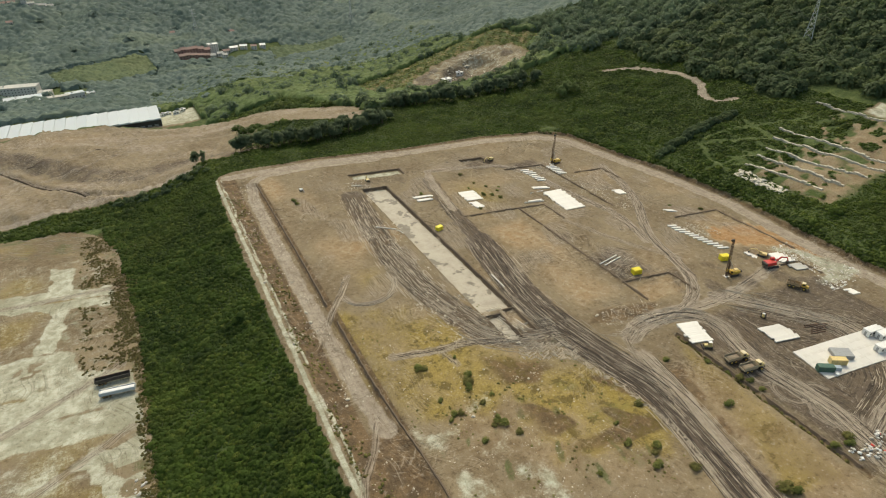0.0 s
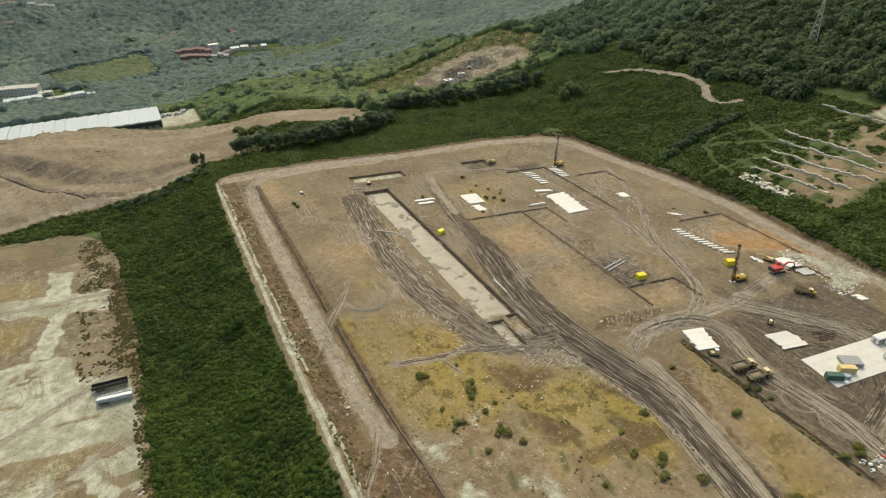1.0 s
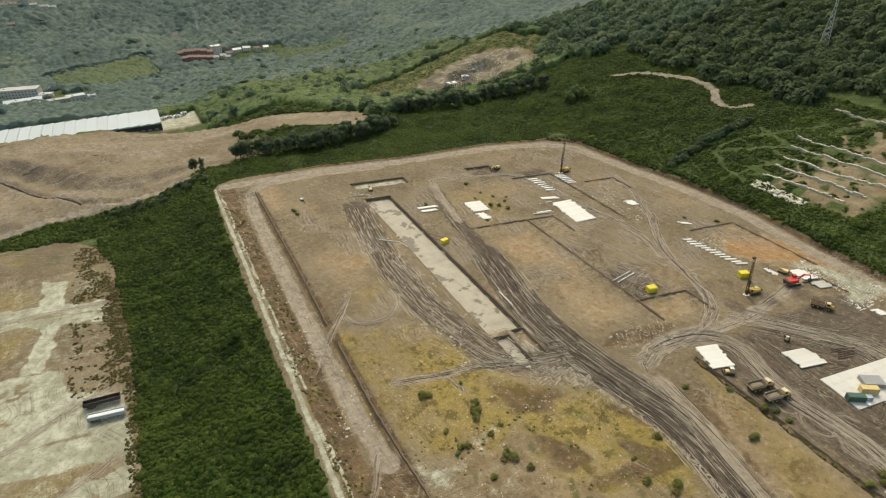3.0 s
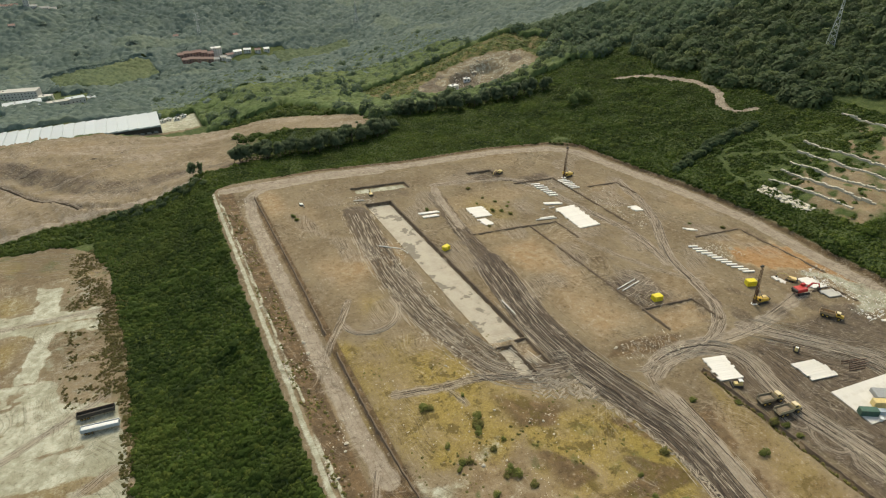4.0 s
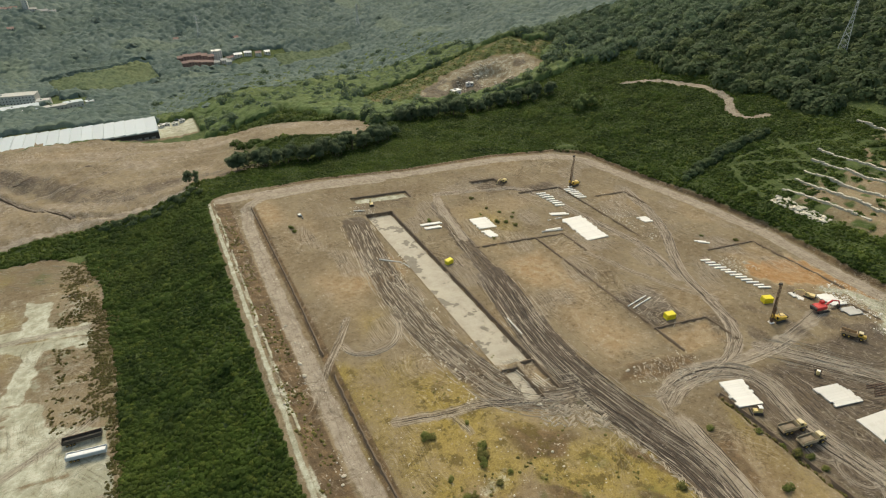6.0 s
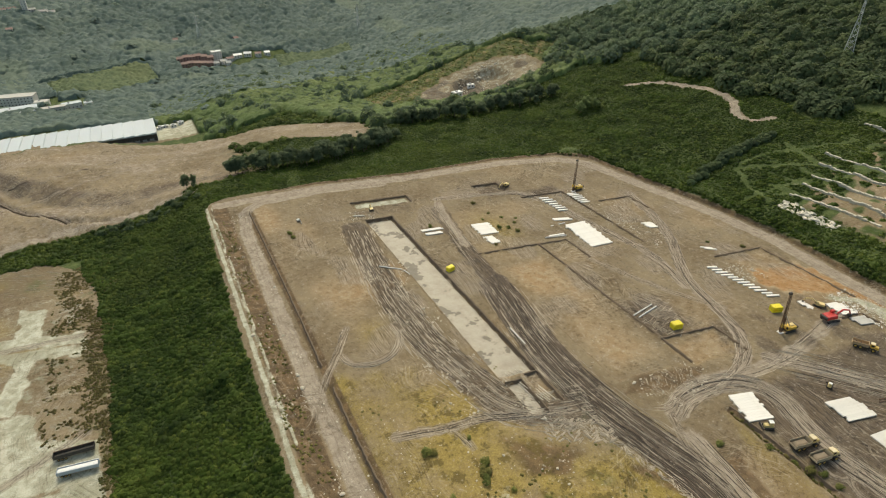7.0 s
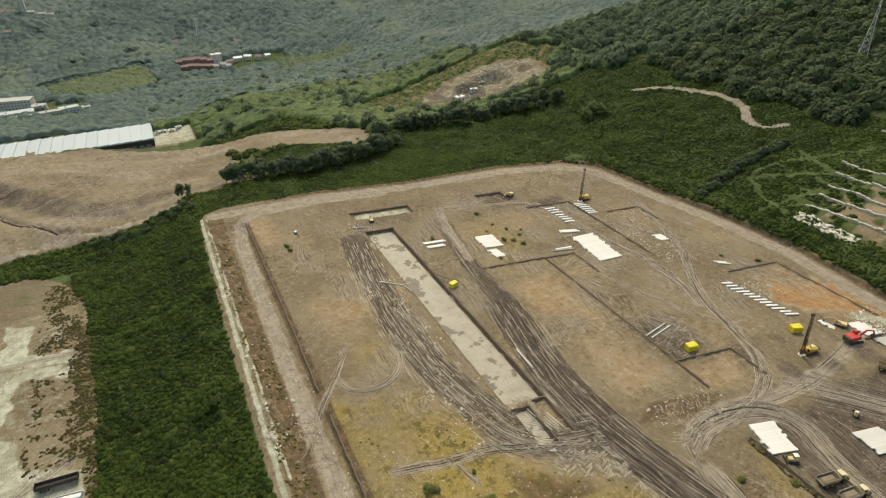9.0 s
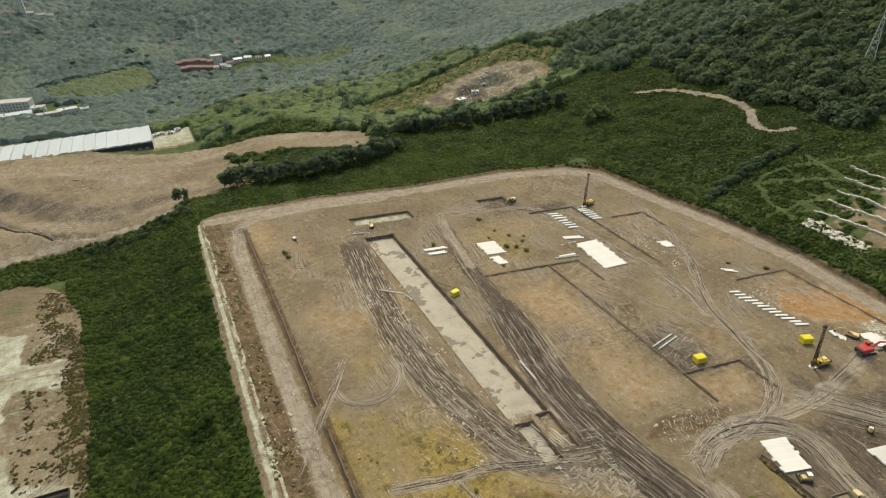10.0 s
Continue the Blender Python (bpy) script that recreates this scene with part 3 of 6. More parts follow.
# ---- mesh helpers ----
def mesh_from(name, verts, faces, material, smooth=False):
    """A mesh from arrays: verts (n, 3), faces (m, 3) or (m, 4)."""
    me = bpy.data.meshes.new(name)
    verts, faces = np.ascontiguousarray(verts, np.float32), np.ascontiguousarray(faces, np.int32)
    k = faces.shape[1]
    me.vertices.add(len(verts))
    me.vertices.foreach_set("co", verts.ravel())
    me.loops.add(faces.size)
    me.loops.foreach_set("vertex_index", faces.ravel())
    me.polygons.add(len(faces))
    me.polygons.foreach_set("loop_start", np.arange(0, faces.size, k, dtype=np.int32))
    me.polygons.foreach_set("use_smooth", np.full(len(faces), smooth))
    me.materials.append(material)
    me.update(calc_edges=True)
    return me


def paint(me, name, values):
    a = me.attributes.new(name, "FLOAT_COLOR", "POINT")
    v = np.ones((len(values), 4), np.float32)
    v[:, :values.shape[1]] = values
    a.data.foreach_set("color", v.ravel())


def bend(me, normals):
    """Leaves are lit by the round of their crown: its normals, kept as an attribute."""
    n = normals / np.maximum(1e-6, np.linalg.norm(normals, axis=1))[:, None]
    a = me.attributes.new("round", "FLOAT_VECTOR", "POINT")
    a.data.foreach_set("vector", np.ascontiguousarray(n, np.float32).ravel())


def part(name, bm, material, parent=None, label=""):
    """Links a bmesh as one mesh object under a thing or a part."""
    me = bpy.data.meshes.new(name)
    bm.to_mesh(me)
    bm.free()
    me.materials.append(material)
    ob = new(name, me)
    if parent is not None:
        ob.parent = parent
    return tagged(ob, label)


def thing(name, m, label, category, group="", kind=""):
    ob = new(name)
    ob.empty_display_size = 0.5
    ob.matrix_world = m
    return tagged(ob, label, category, group, kind)


def box(x0, x1, y0, y1, z0, z1, bm=None, bevel=0.05, top=(1.0, 1.0), turn=None):
    """A bevelled box; top: how far its upper face is drawn in."""
    b = bmesh.new()
    bmesh.ops.create_cube(b, size=1)
    for v in b.verts:
        kx, ky = (top if v.co.z > 0 else (1, 1))
        v.co = Vector(((x0 + x1) / 2 + v.co.x * (x1 - x0) * kx, (y0 + y1) / 2 + v.co.y * (y1 - y0) * ky, (z0 + z1) / 2 + v.co.z * (z1 - z0)))
    if bevel:
        bmesh.ops.bevel(b, geom=list(b.edges), offset=bevel, segments=1, affect="EDGES")
    if turn is not None:
        bmesh.ops.transform(b, matrix=turn, verts=b.verts)
    return b if bm is None else merge(bm, b)


def merge(bm, other):
    me = bpy.data.meshes.new("tmp")
    other.to_mesh(me)
    other.free()
    bm.from_mesh(me)
    bpy.data.meshes.remove(me)
    return bm


def rod(a, b, r0, r1=None, bm=None, sides=8):
    """A tapered round bar from a to b."""
    a, b = Vector(a), Vector(b)
    o = bmesh.new()
    bmesh.ops.create_cone(o, cap_ends=True, segments=sides, radius1=r0, radius2=r0 if r1 is None else r1, depth=(b - a).length)
    m = Matrix.Translation((a + b) / 2) @ (b - a).to_track_quat("Z", "Y").to_matrix().to_4x4()
    bmesh.ops.transform(o, matrix=m, verts=o.verts)
    return o if bm is None else merge(bm, o)


def ground_at(x, y):
    return float(height(np.array([float(x)]), np.array([float(y)]))[0])


# ---- the ground: one sheet to the horizon ----
def steps(*spans):
    out = []
    for a, b, n in spans:
        out.extend(np.linspace(a, b, n, endpoint=False))
    out.append(spans[-1][1])
    return np.array(out)


def build_ground():
    gx = steps((-3000, -700, 14), (-700, -260, 24), (-260, -112, 50), (-112, 296, 430), (296, 450, 66), (450, 900, 50), (900, 3000, 20))
    gy = steps((-2500, -300, 10), (-300, 20, 32), (20, 378, 380), (378, 620, 100), (620, 1250, 84), (1250, 2000, 30), (2000, 3200, 12))
    x, y = (a.ravel() for a in np.meshgrid(gx, gy))
    z = height(x, y)
    scrub, wood, town, quarry, plateau, terraces, field, knoll = cover(x, y)
    d = inside(SITE, x, y)
    site = ss(-1.5, 1.5, d)
    west = ss(-1, 2, inside(WEST, x, y))
    mud, road, track, dust = (np.zeros(len(x)) for _ in range(4))
    flow = np.zeros((len(x), 3))
    nearest = np.full(len(x), 1e9)
    for kind, half, points in WAYS:
        d0, side, run = along(points, x, y)
        m = 1 - ss(half * 0.7, half * 1.1, d0 + 0.12 * half * wob(x, y, 9, 51))
        if kind == "dust":
            m = m * ss(0, 34 if half > 3.2 else 5, run) * (0.85 if half > 3.2 else 1.0)
        near = d0 / half < nearest
        nearest = np.where(near, d0 / half, nearest)
        flow[near, 0], flow[near, 1] = side[near], run[near]
        if kind in ("mud", "soft"):
            mud = np.maximum(mud, m * (1.0 if kind == "mud" else 0.68))
        elif kind in ("road", "dust"):
            road = np.maximum(road, m * (0.9 if kind == "road" else 0.8))
            mud = mud * (1 - 0.8 * m) if kind == "dust" else mud
        elif kind == "rut":
            track = np.maximum(track, m * (0.9 if half > 2.5 else 0.62))
        else:
            road = np.maximum(road, m)
    road = np.maximum(road, plateau * (0.16 + 0.42 * lattice(x + 0.5 * y, 1.8 * y, 26, 101)))
    mud = np.maximum(mud, 0.6 * quarry * ss(0.45, 0.6, lattice(x, y, 14, 68)))
    bench = inside(LOW_BENCH, x, y)
    mud = np.maximum(mud, plateau * 0.62 * ss(-30, -18, bench) * (1 - ss(-6, 2, bench)) * (0.6 + 0.5 * lattice(x, y, 9, 70)))
    mud = np.maximum(mud, site * 0.68 * rect(x, y, 169.5, 262, 30, 112, 7))
    mud = np.maximum(mud, site * 0.55 * rect(x, y, 186, 262, 100, 150, 20) * ss(-0.2, 0.6, wob(x, y, 26, 52)))
    mud = np.maximum(mud, 0.75 * rect(x, y, 174, 196, 148, 175, 8) + 0.4 * rect(x, y, 96, 136, 305, 322, 7) + 0.6 * rect(x, y, 180, 200, 296, 318, 8) + 0.7 * rect(x, y, 205, 228, 284, 296, 8))
    track = np.maximum(track, site * 0.55 * ss(0.0, 0.6, wob(x, y, 40, 53)) * rect(x, y, 50, 285, 150, 330, 30))
    sand = (0.35 + 0.55 * lattice(x, y, 19, 98)) * rect(x, y, 144, 172, 142, 228, 14) + 0.6 * rect(x, y, 175, 200, 130, 145, 6) + 0.75 * spot(x, y, 52, 335, 10, 26) + 0.55 * spot(x, y, 115, 150, 4, 9)
    sand = np.maximum(sand, 0.5 * rect(x, y, 250, 277, 130, 180, 9))
    sand = np.maximum(sand, 0.45 * rect(x, y, 140, 166, 25, 95, 9))
    sand = np.maximum(sand, plateau * 0.4 * spot(x, y, -75, 555, 55, 24))
    sand = np.maximum(sand, 0.4 * terraces)
    sand = np.maximum(sand, 0.5 * rect(x, y, 58, 100, 170, 250, 20) * lattice(x, y, 22, 66) * 1.2 + 0.38 * site * ss(0.55, 0.8, lattice(x, y, 31, 67)))
    sand = np.maximum(sand, 0.42 * rect(x, y, 48, 122, 50, 190, 40) * (0.5 + 0.8 * lattice(x, y, 17, 99)))
    sand = np.maximum(sand, 1.15 * ss(-3, 3, inside(ORANGE_SOIL, x, y) + 2 * wob(x, y, 9, 88)))
    moss = ss(-15, 9, inside(MOSSY, x, y) + 5 * wob(x, y, 16, 95)) * (0.22 + 0.55 * lattice(x, y, 19, 54) + 0.35 * lattice(x, y, 6, 53))
    moss = np.maximum(moss, ss(-9, 6, inside(OLIVE_SOIL, x, y) + 4 * wob(x, y, 16, 96)) * (0.22 + 0.5 * lattice(x, y, 15, 76) + 0.45 * lattice(x, y, 5, 79)))
    moss = np.maximum(moss, 0.62 * spot(x, y, 163, 262, 13, 22)) + 0.5 * spot(x, y, 70, 208, 8, 12)
    moss = np.maximum(moss, ss(-3, 4, inside(OCHRE_STRIP, x, y)) * (0.30 + 0.55 * lattice(x, y, 12, 69)))
    moss = np.maximum(moss, knoll * (1 - quarry) * 0.45 + 0.5 * west * ss(0.45, 0.9, lattice(x, 1.6 * y, 18, 55)))
    moss = moss * (1 - ss(0.2, 0.7, mud))
    slab = np.zeros(len(x))
    for poly in YARD_SLABS:
        slab = np.maximum(slab, ss(-1.6, 1.6, inside(poly, x, y) + 1.2 * wob(x, y, 11, 90)))
    slab = slab * (1 - 0.9 * spot(x, y, -80, 241, 7, 5) * ss(0.3, 0.6, lattice(x, y, 2.5, 91)))
    for line in (((-140, 240), (-89.7, 225.4), (-54.5, 215.4)), ((-140, 222), (-87.9, 207.7), (-42.1, 200.7)), ((-140, 316), (-98, 303), (-46, 289))):
        d0, _, run = along(line, x, y)
        slab = slab * (1 - 0.62 * np.exp(-(d0 / 1.0) ** 2) * ss(0.25, 0.6, lattice(x, y, 6, 92)))
    slab = np.maximum(slab, 0.55 * rect(x, y, -140, -64, 140, 188, 8) * (0.6 + 0.5 * lattice(x, 1.5 * y, 15, 93)))
    slab = np.maximum(slab, rect(x, y, -64, -37, 120, 182, 8) * ss(0.35, 0.6, lattice(x, y, 5, 94)))
    slab = slab * (1 - 0.30 * ss(0.5, 0.72, lattice(0.35 * x, 1.5 * y - 0.5 * x, 7, 81)))
    slab = np.maximum(slab, 0.36 * rect(x, y, -140, -44, 140, 345, 12))
    slab = np.maximum(slab * west, rect(x, y, -20, 42, 646, 720, 8))
    strip = (1.2 * np.exp(-((x - 22.6 - 0.15 * wob(x, y, 12, 57)) / 0.95) ** 2) + 1.0 * np.exp(-((x - 25.2 - 0.3 * wob(x, y, 15, 57)) / 0.6) ** 2) * ss(0.3, 0.5, lattice(x, y, 16, 75))) * (y < 366)
    pale = np.maximum(slab, 1.0 * strip)
    pale = np.maximum(pale, 0.42 * quarry)
    pale = np.maximum(pale, town * 0.6)
    pale = np.maximum(pale, 0.7 * rect(x, y + SLANT * (x - 119.5), 103.5, 135.5, 321.2, 327.5, 1.5))
    pale = np.maximum(pale, 0.44 * rect(x, y, 46, 84, 60, 122, 12) * lattice(x, y, 6, 77) * 1.6)
    pale = np.maximum(pale, 0.8 * rect(x, y, 427, 446, 150, 192, 5))
    pale = np.maximum(pale, 0.85 * ss(-2, 3, inside(CRUSHED, x, y) + 1.5 * wob(x, y, 7, 89)) * (0.55 + 0.6 * lattice(x, y, 4, 59)))
    silt = np.maximum(rect(x, y + SLANT * (x - 110.3), 103.6, 117, 161, 304, 1.0), rect(x, y + SLANT * (x - 106.8), 104.3, 109.3, 140.4, 156.2, 1.0))
    bank = ss(23.5, 26, x) * (1 - ss(32.5, 35, x)) * (y < 362) * site
    # the rim is a brown strip with the bank's shadow line painted in
    rim = ss(42.6, 44, x) * (1 - ss(46.2, 47.4, x)) * (y < 356) * site
    clay_and_shade = np.maximum(bank * 1.4, rim * 0.95)
    clay_and_shade = np.maximum(clay_and_shade, 0.88 * ss(-6, 6, inside(OLIVE_SOIL, x, y)) * ss(0.38, 0.68, lattice(x + 0.6 * y, y, 8, 84)))
    clay_and_shade = np.maximum(clay_and_shade, 0.42 * ss(-3, 4, inside(OCHRE_STRIP, x, y)) * (0.5 + 0.8 * lattice(x, y, 7, 103)))
    clay_and_shade = np.maximum(clay_and_shade, 0.8 * ss(-2, 2, inside(ROUGH_CORNER, x, y)))
    clay_and_shade = np.maximum(clay_and_shade, 0.75 * rect(x - 0.32 * y, y, 118, 124.5, 62, 95, 3) * lattice(x, y, 4, 86) * 1.5)
    clay_and_shade = np.maximum(clay_and_shade, 1.0 * rect(x, y, 33, 47, 20, 122, 5) * site)
    # a dark ring paints shade along the edge of each pit
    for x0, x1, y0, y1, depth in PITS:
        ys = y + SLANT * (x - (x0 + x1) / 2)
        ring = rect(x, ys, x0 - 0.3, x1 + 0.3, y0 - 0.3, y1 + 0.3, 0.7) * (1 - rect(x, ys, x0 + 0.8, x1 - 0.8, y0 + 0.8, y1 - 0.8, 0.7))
        clay_and_shade = np.maximum(clay_and_shade, (0.95 if depth > 1.15 else 0.55) * ring)
    clay_and_shade = np.maximum(clay_and_shade, 0.45 * west * (1 - slab) * ss(0.5, 0.85, lattice(x, 2 * y, 14, 60)))
    clay_and_shade = np.maximum(clay_and_shade, 0.9 * np.exp(-((d + 0.5) / 1.2) ** 2) * (x > 60))
    lawn = (1 - rect(x, y, 427, 446, 150, 192, 5)) * rect(x, y, 296, 430, 130, 250, 10) * (1 - 0.72 * terraces * ss(0.40, 0.80, lattice(x, y, 6, 42) + 0.45 * ss(204, 172, y) - 0.1))
    green = np.maximum(np.maximum(scrub, wood), np.maximum(field, lawn)) * (1 - site) * (1 - west)
    green = np.maximum(green, west * (1 - slab) * (0.30 + 0.2 * ss(0.42, 0.72, lattice(x, 1.3 * y, 12, 82))))
    green = np.maximum(green, (0.62 + 0.25 * wob(x, y, 20, 61)) * knoll * (1 - quarry))
    green = np.maximum(green, 0.36 * rect(x, y, 84, 126, 60, 136, 12) * ss(0.45, 0.75, lattice(x + 0.5 * y, y, 9, 83)))
    green = np.maximum(green, 0.55 * rect(x, y, 50, 120, 60, 110, 14) * ss(0.55, 1.0, wob(x, y, 13, 62)))
    far_out = (np.hypot(x - 100, y - 300) > 700) * (d < 0)
    green = np.maximum(green, far_out * 0.9 * (1 - town) * (1 - pale))
    nx, ny = len(gx), len(gy)
    i = np.arange(nx * ny).reshape(ny, nx)
    quads = np.stack([i[:-1, :-1], i[:-1, 1:], i[1:, 1:], i[1:, :-1]], -1).reshape(-1, 4)
    me = mesh_from("ground", np.stack([x, y, z], 1), quads, SOIL, True)
    clip = lambda *a: np.clip(np.stack(a, 1), 0, 1)
    paint(me, "zone_a", clip(mud, sand, road))
    paint(me, "zone_b", clip(moss, pale, silt))
    paint(me, "zone_c", clip(green, clay_and_shade, track))
    a = me.attributes.new("flow", "FLOAT_VECTOR", "POINT")
    a.data.foreach_set("vector", flow.astype(np.float32).ravel())
    tagged(new("ground", me), "bare brown earthworks platform among green scrub slopes", "ground", kind="structure")


build_ground()


# ---- cut faces of the sunken works ----
def cut_face(points, depth, seed, follow=False):
    """A steep face of earth along a line, shade put into its dark colour, its top at the level of the platform."""
    r = random.Random(seed)
    bm = bmesh.new()
    rows = []
    for (ax, ay), (bx, by) in zip(points, points[1:]):
        n = max(1, int(math.hypot(bx - ax, by - ay) / 1.3))
        nx, ny = (by - ay), -(bx - ax)
        k = math.hypot(nx, ny)
        nx, ny = nx / k, ny / k
        for i in range(n + (1 if (bx, by) == points[-1] else 0)):
            u, o = i / n, r.uniform(-0.22, 0.22)
            x, y = ax + (bx - ax) * u + nx * o, ay + (by - ay) * u + ny * o
            f, z0 = 0.35 + r.uniform(0, 0.25), (ground_at(x - nx * 2, y - ny * 2) if follow else 0.0)
            rows.append([bm.verts.new(p) for p in ((x - nx * 0.5, y - ny * 0.5, z0 + r.uniform(-0.05, 0.05)), (x, y, z0 + r.uniform(0.0, 0.12)), (x + nx * f * 0.6, y + ny * f * 0.6, z0 - depth * 0.5), (x + nx * f * 1.4, y + ny * f * 1.4, z0 - depth - 0.25))])
    for a, b in zip(rows, rows[1:]):
        for i in range(3):
            bm.faces.new((a[i], a[i + 1], b[i + 1], b[i]))
    tagged(part("cut_face", bm, SHADE_EARTH), "steep face of brown earth along a pit, shade in its colour", "cut face", kind="structure")


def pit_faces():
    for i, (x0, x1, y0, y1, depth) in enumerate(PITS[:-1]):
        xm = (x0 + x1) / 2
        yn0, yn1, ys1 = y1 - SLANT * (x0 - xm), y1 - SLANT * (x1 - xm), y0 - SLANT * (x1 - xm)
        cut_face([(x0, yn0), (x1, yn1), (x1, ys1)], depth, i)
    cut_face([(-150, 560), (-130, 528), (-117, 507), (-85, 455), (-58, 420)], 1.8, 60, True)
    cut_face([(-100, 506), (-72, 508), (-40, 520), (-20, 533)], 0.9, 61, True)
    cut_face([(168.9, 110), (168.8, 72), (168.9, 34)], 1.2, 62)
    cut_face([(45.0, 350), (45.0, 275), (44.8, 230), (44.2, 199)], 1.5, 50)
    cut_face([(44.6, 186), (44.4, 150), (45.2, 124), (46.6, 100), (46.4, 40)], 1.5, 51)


pit_faces()


# ---- vegetation ----
def leafy(n, seed, flat=0.75, size=0.42, low=-0.1):
    """A dome of n loose leaf sprays of unit radius: verts and faces."""
    r = np.random.RandomState(seed)
    verts = []
    for k in range(n):
        a, u = k * 2.39996 + r.uniform(-0.3, 0.3), low + (1 - low) * (k + 0.5) / n
        rad = math.sqrt(max(0.0, 1 - u * u)) * r.uniform(0.75, 1.12)
        c = np.array([rad * math.cos(a), rad * math.sin(a), u * flat * r.uniform(0.8, 1.2)])
        nrm = np.array([math.cos(a) * rad, math.sin(a) * rad, u + 0.35]) + r.normal(0, 0.35, 3)
        nrm /= np.linalg.norm(nrm)
        t = np.cross(nrm, r.normal(0, 1, 3))
        t /= np.linalg.norm(t)
        b = np.cross(nrm, t)
        s = size * r.uniform(0.7, 1.35)
        p = [c + s * t, c + s * (-0.5 * t + 0.8 * b), c + s * (-0.5 * t - 0.8 * b)]
        verts.extend(p)
    faces = np.arange(3 * n).reshape(n, 3)
    v = np.array(verts)
    f = np.array(faces)
    flip = np.cross(v[f[:, 1]] - v[f[:, 0]], v[f[:, 2]] - v[f[:, 0]])[:, 2] < 0
    f[flip] = f[flip][:, ::-1]
    return v, f


def strew(name, protos, x, y, z, size, tall, material, label, category, tone_seed=1, smooth=False, lift=0.55):
    """One mesh of many clumps, each a turned and scaled prototype."""
    r = np.random.RandomState(tone_seed)
    which = r.randint(0, len(protos), len(x))
    vs, fs, tones, rounds, base_i = [], [], [], [], 0
    for p, (pv, pf) in enumerate(protos):
        sel = np.where(which == p)[0]
        if not len(sel):
            continue
        a = r.uniform(0, 6.283, len(sel))
        c, s = np.cos(a)[:, None], np.sin(a)[:, None]
        k = size[sel][:, None]
        px = (pv[None, :, 0] * c - pv[None, :, 1] * s) * k + x[sel][:, None]
        py = (pv[None, :, 0] * s + pv[None, :, 1] * c) * k + y[sel][:, None]
        pz = pv[None, :, 2] * (k * tall[sel][:, None]) + z[sel][:, None]
        vs.append(np.stack([px, py, pz], -1).reshape(-1, 3))
        rx, ry = pv[None, :, 0] * c - pv[None, :, 1] * s, pv[None, :, 0] * s + pv[None, :, 1] * c
        rounds.append(np.stack([rx, ry, np.broadcast_to(pv[None, :, 2] + lift, rx.shape)], -1).reshape(-1, 3))
        fs.append((pf[None] + (np.arange(len(sel)) * len(pv))[:, None, None] + base_i).reshape(-1, 3))
        base_i += len(sel) * len(pv)
        tone = np.stack([r.rand(len(sel)), r.rand(len(sel)), r.rand(len(sel))], 1)
        tone = np.repeat(tone[:, None, :], len(pv), 1)
        tone[:, :, 0] = np.clip(tone[:, :, 0] * 0.7 + np.repeat(r.rand(len(sel), len(pv) // 3 + 1), 3, 1)[:, :len(pv)] * 0.3, 0, 1)
        patch = 0.6 * lattice(x[sel], y[sel], 15, 77) + 0.4 * lattice(x[sel], y[sel], 6, 78)
        tone[:, :, 0] = np.clip(0.5 * tone[:, :, 0] + 1.1 * (patch[:, None] - 0.25), 0, 1)
        tones.append(tone.reshape(-1, 3))
    me = mesh_from(name, np.concatenate(vs), np.concatenate(fs), material, smooth)
    paint(me, "tone", np.concatenate(tones))
    bend(me, np.concatenate(rounds))
    return tagged(new(name, me), label, category, kind="stuff")


def jittered(x0, x1, y0, y1, step, seed):
    r = np.random.RandomState(seed)
    gx, gy = np.meshgrid(np.arange(x0, x1, step), np.arange(y0, y1, step))
    x = gx.ravel() + r.uniform(-0.5, 0.5, gx.size) * step
    y = gy.ravel() + r.uniform(-0.5, 0.5, gx.size) * step
    return x, y, r


SPRAYS = [leafy(22, s, 0.8, 0.5) for s in (1, 2, 3, 4)]
CROWNS = [leafy(88, s, 1.0, 0.27, -0.3) for s in (5, 6, 7, 8)]
SMALL_CROWNS = [leafy(34, s, 1.0, 0.46, -0.3) for s in (9, 10, 11)]
CANOPY = [leafy(34, s, 0.8, 0.48, 0.0) for s in (12, 13, 14)]
LOW_SPRAYS = [leafy(13, s, 0.5, 0.55, 0.1) for s in (15, 16, 17)]


def scrub_field(name, span, step, size, seed, label, protos=SPRAYS):
    x, y, r = jittered(*span, step, seed)
    scrub, wood = cover(x, y)[:2]
    big = lattice(x, y, 9, 71)
    keep = (scrub > r.uniform(0.25, 0.75, len(x))) & (wood < 0.5)
    x, y, big = x[keep], y[keep], big[keep]
    k = size * r.uniform(0.6, 1.25, len(x)) * (0.62 + 0.75 * big + 0.8 * ss(0.72, 0.9, lattice(x, y, 4.5, 72)))
    strew(name, protos, x, y, height(x, y) + 0.05, k, r.uniform(0.6, 1.1, len(x)), SCRUB, label, "scrub", seed)


scrub_field("scrub_belt", (-48, 24, 40, 400), 1.35, 1.15, 101, "dense green bracken and bramble covering the bank")
scrub_field("scrub_bank", (-130, 24, 376, 412), 1.9, 1.4, 102, "green scrub along the foot of the bare plateau")
scrub_field("scrub_slope", (24, 300, 340, 470), 1.5, 0.95, 103, "green bracken slope behind the earthworks", LOW_SPRAYS)
scrub_field("scrub_hillside", (278, 440, 60, 470), 1.5, 1.05, 104, "green scrub on the rising hillside", LOW_SPRAYS)
scrub_field("scrub_valley", (60, 330, 470, 740), 3.6, 2.2, 105, "mixed green and yellow scrub in the valley")


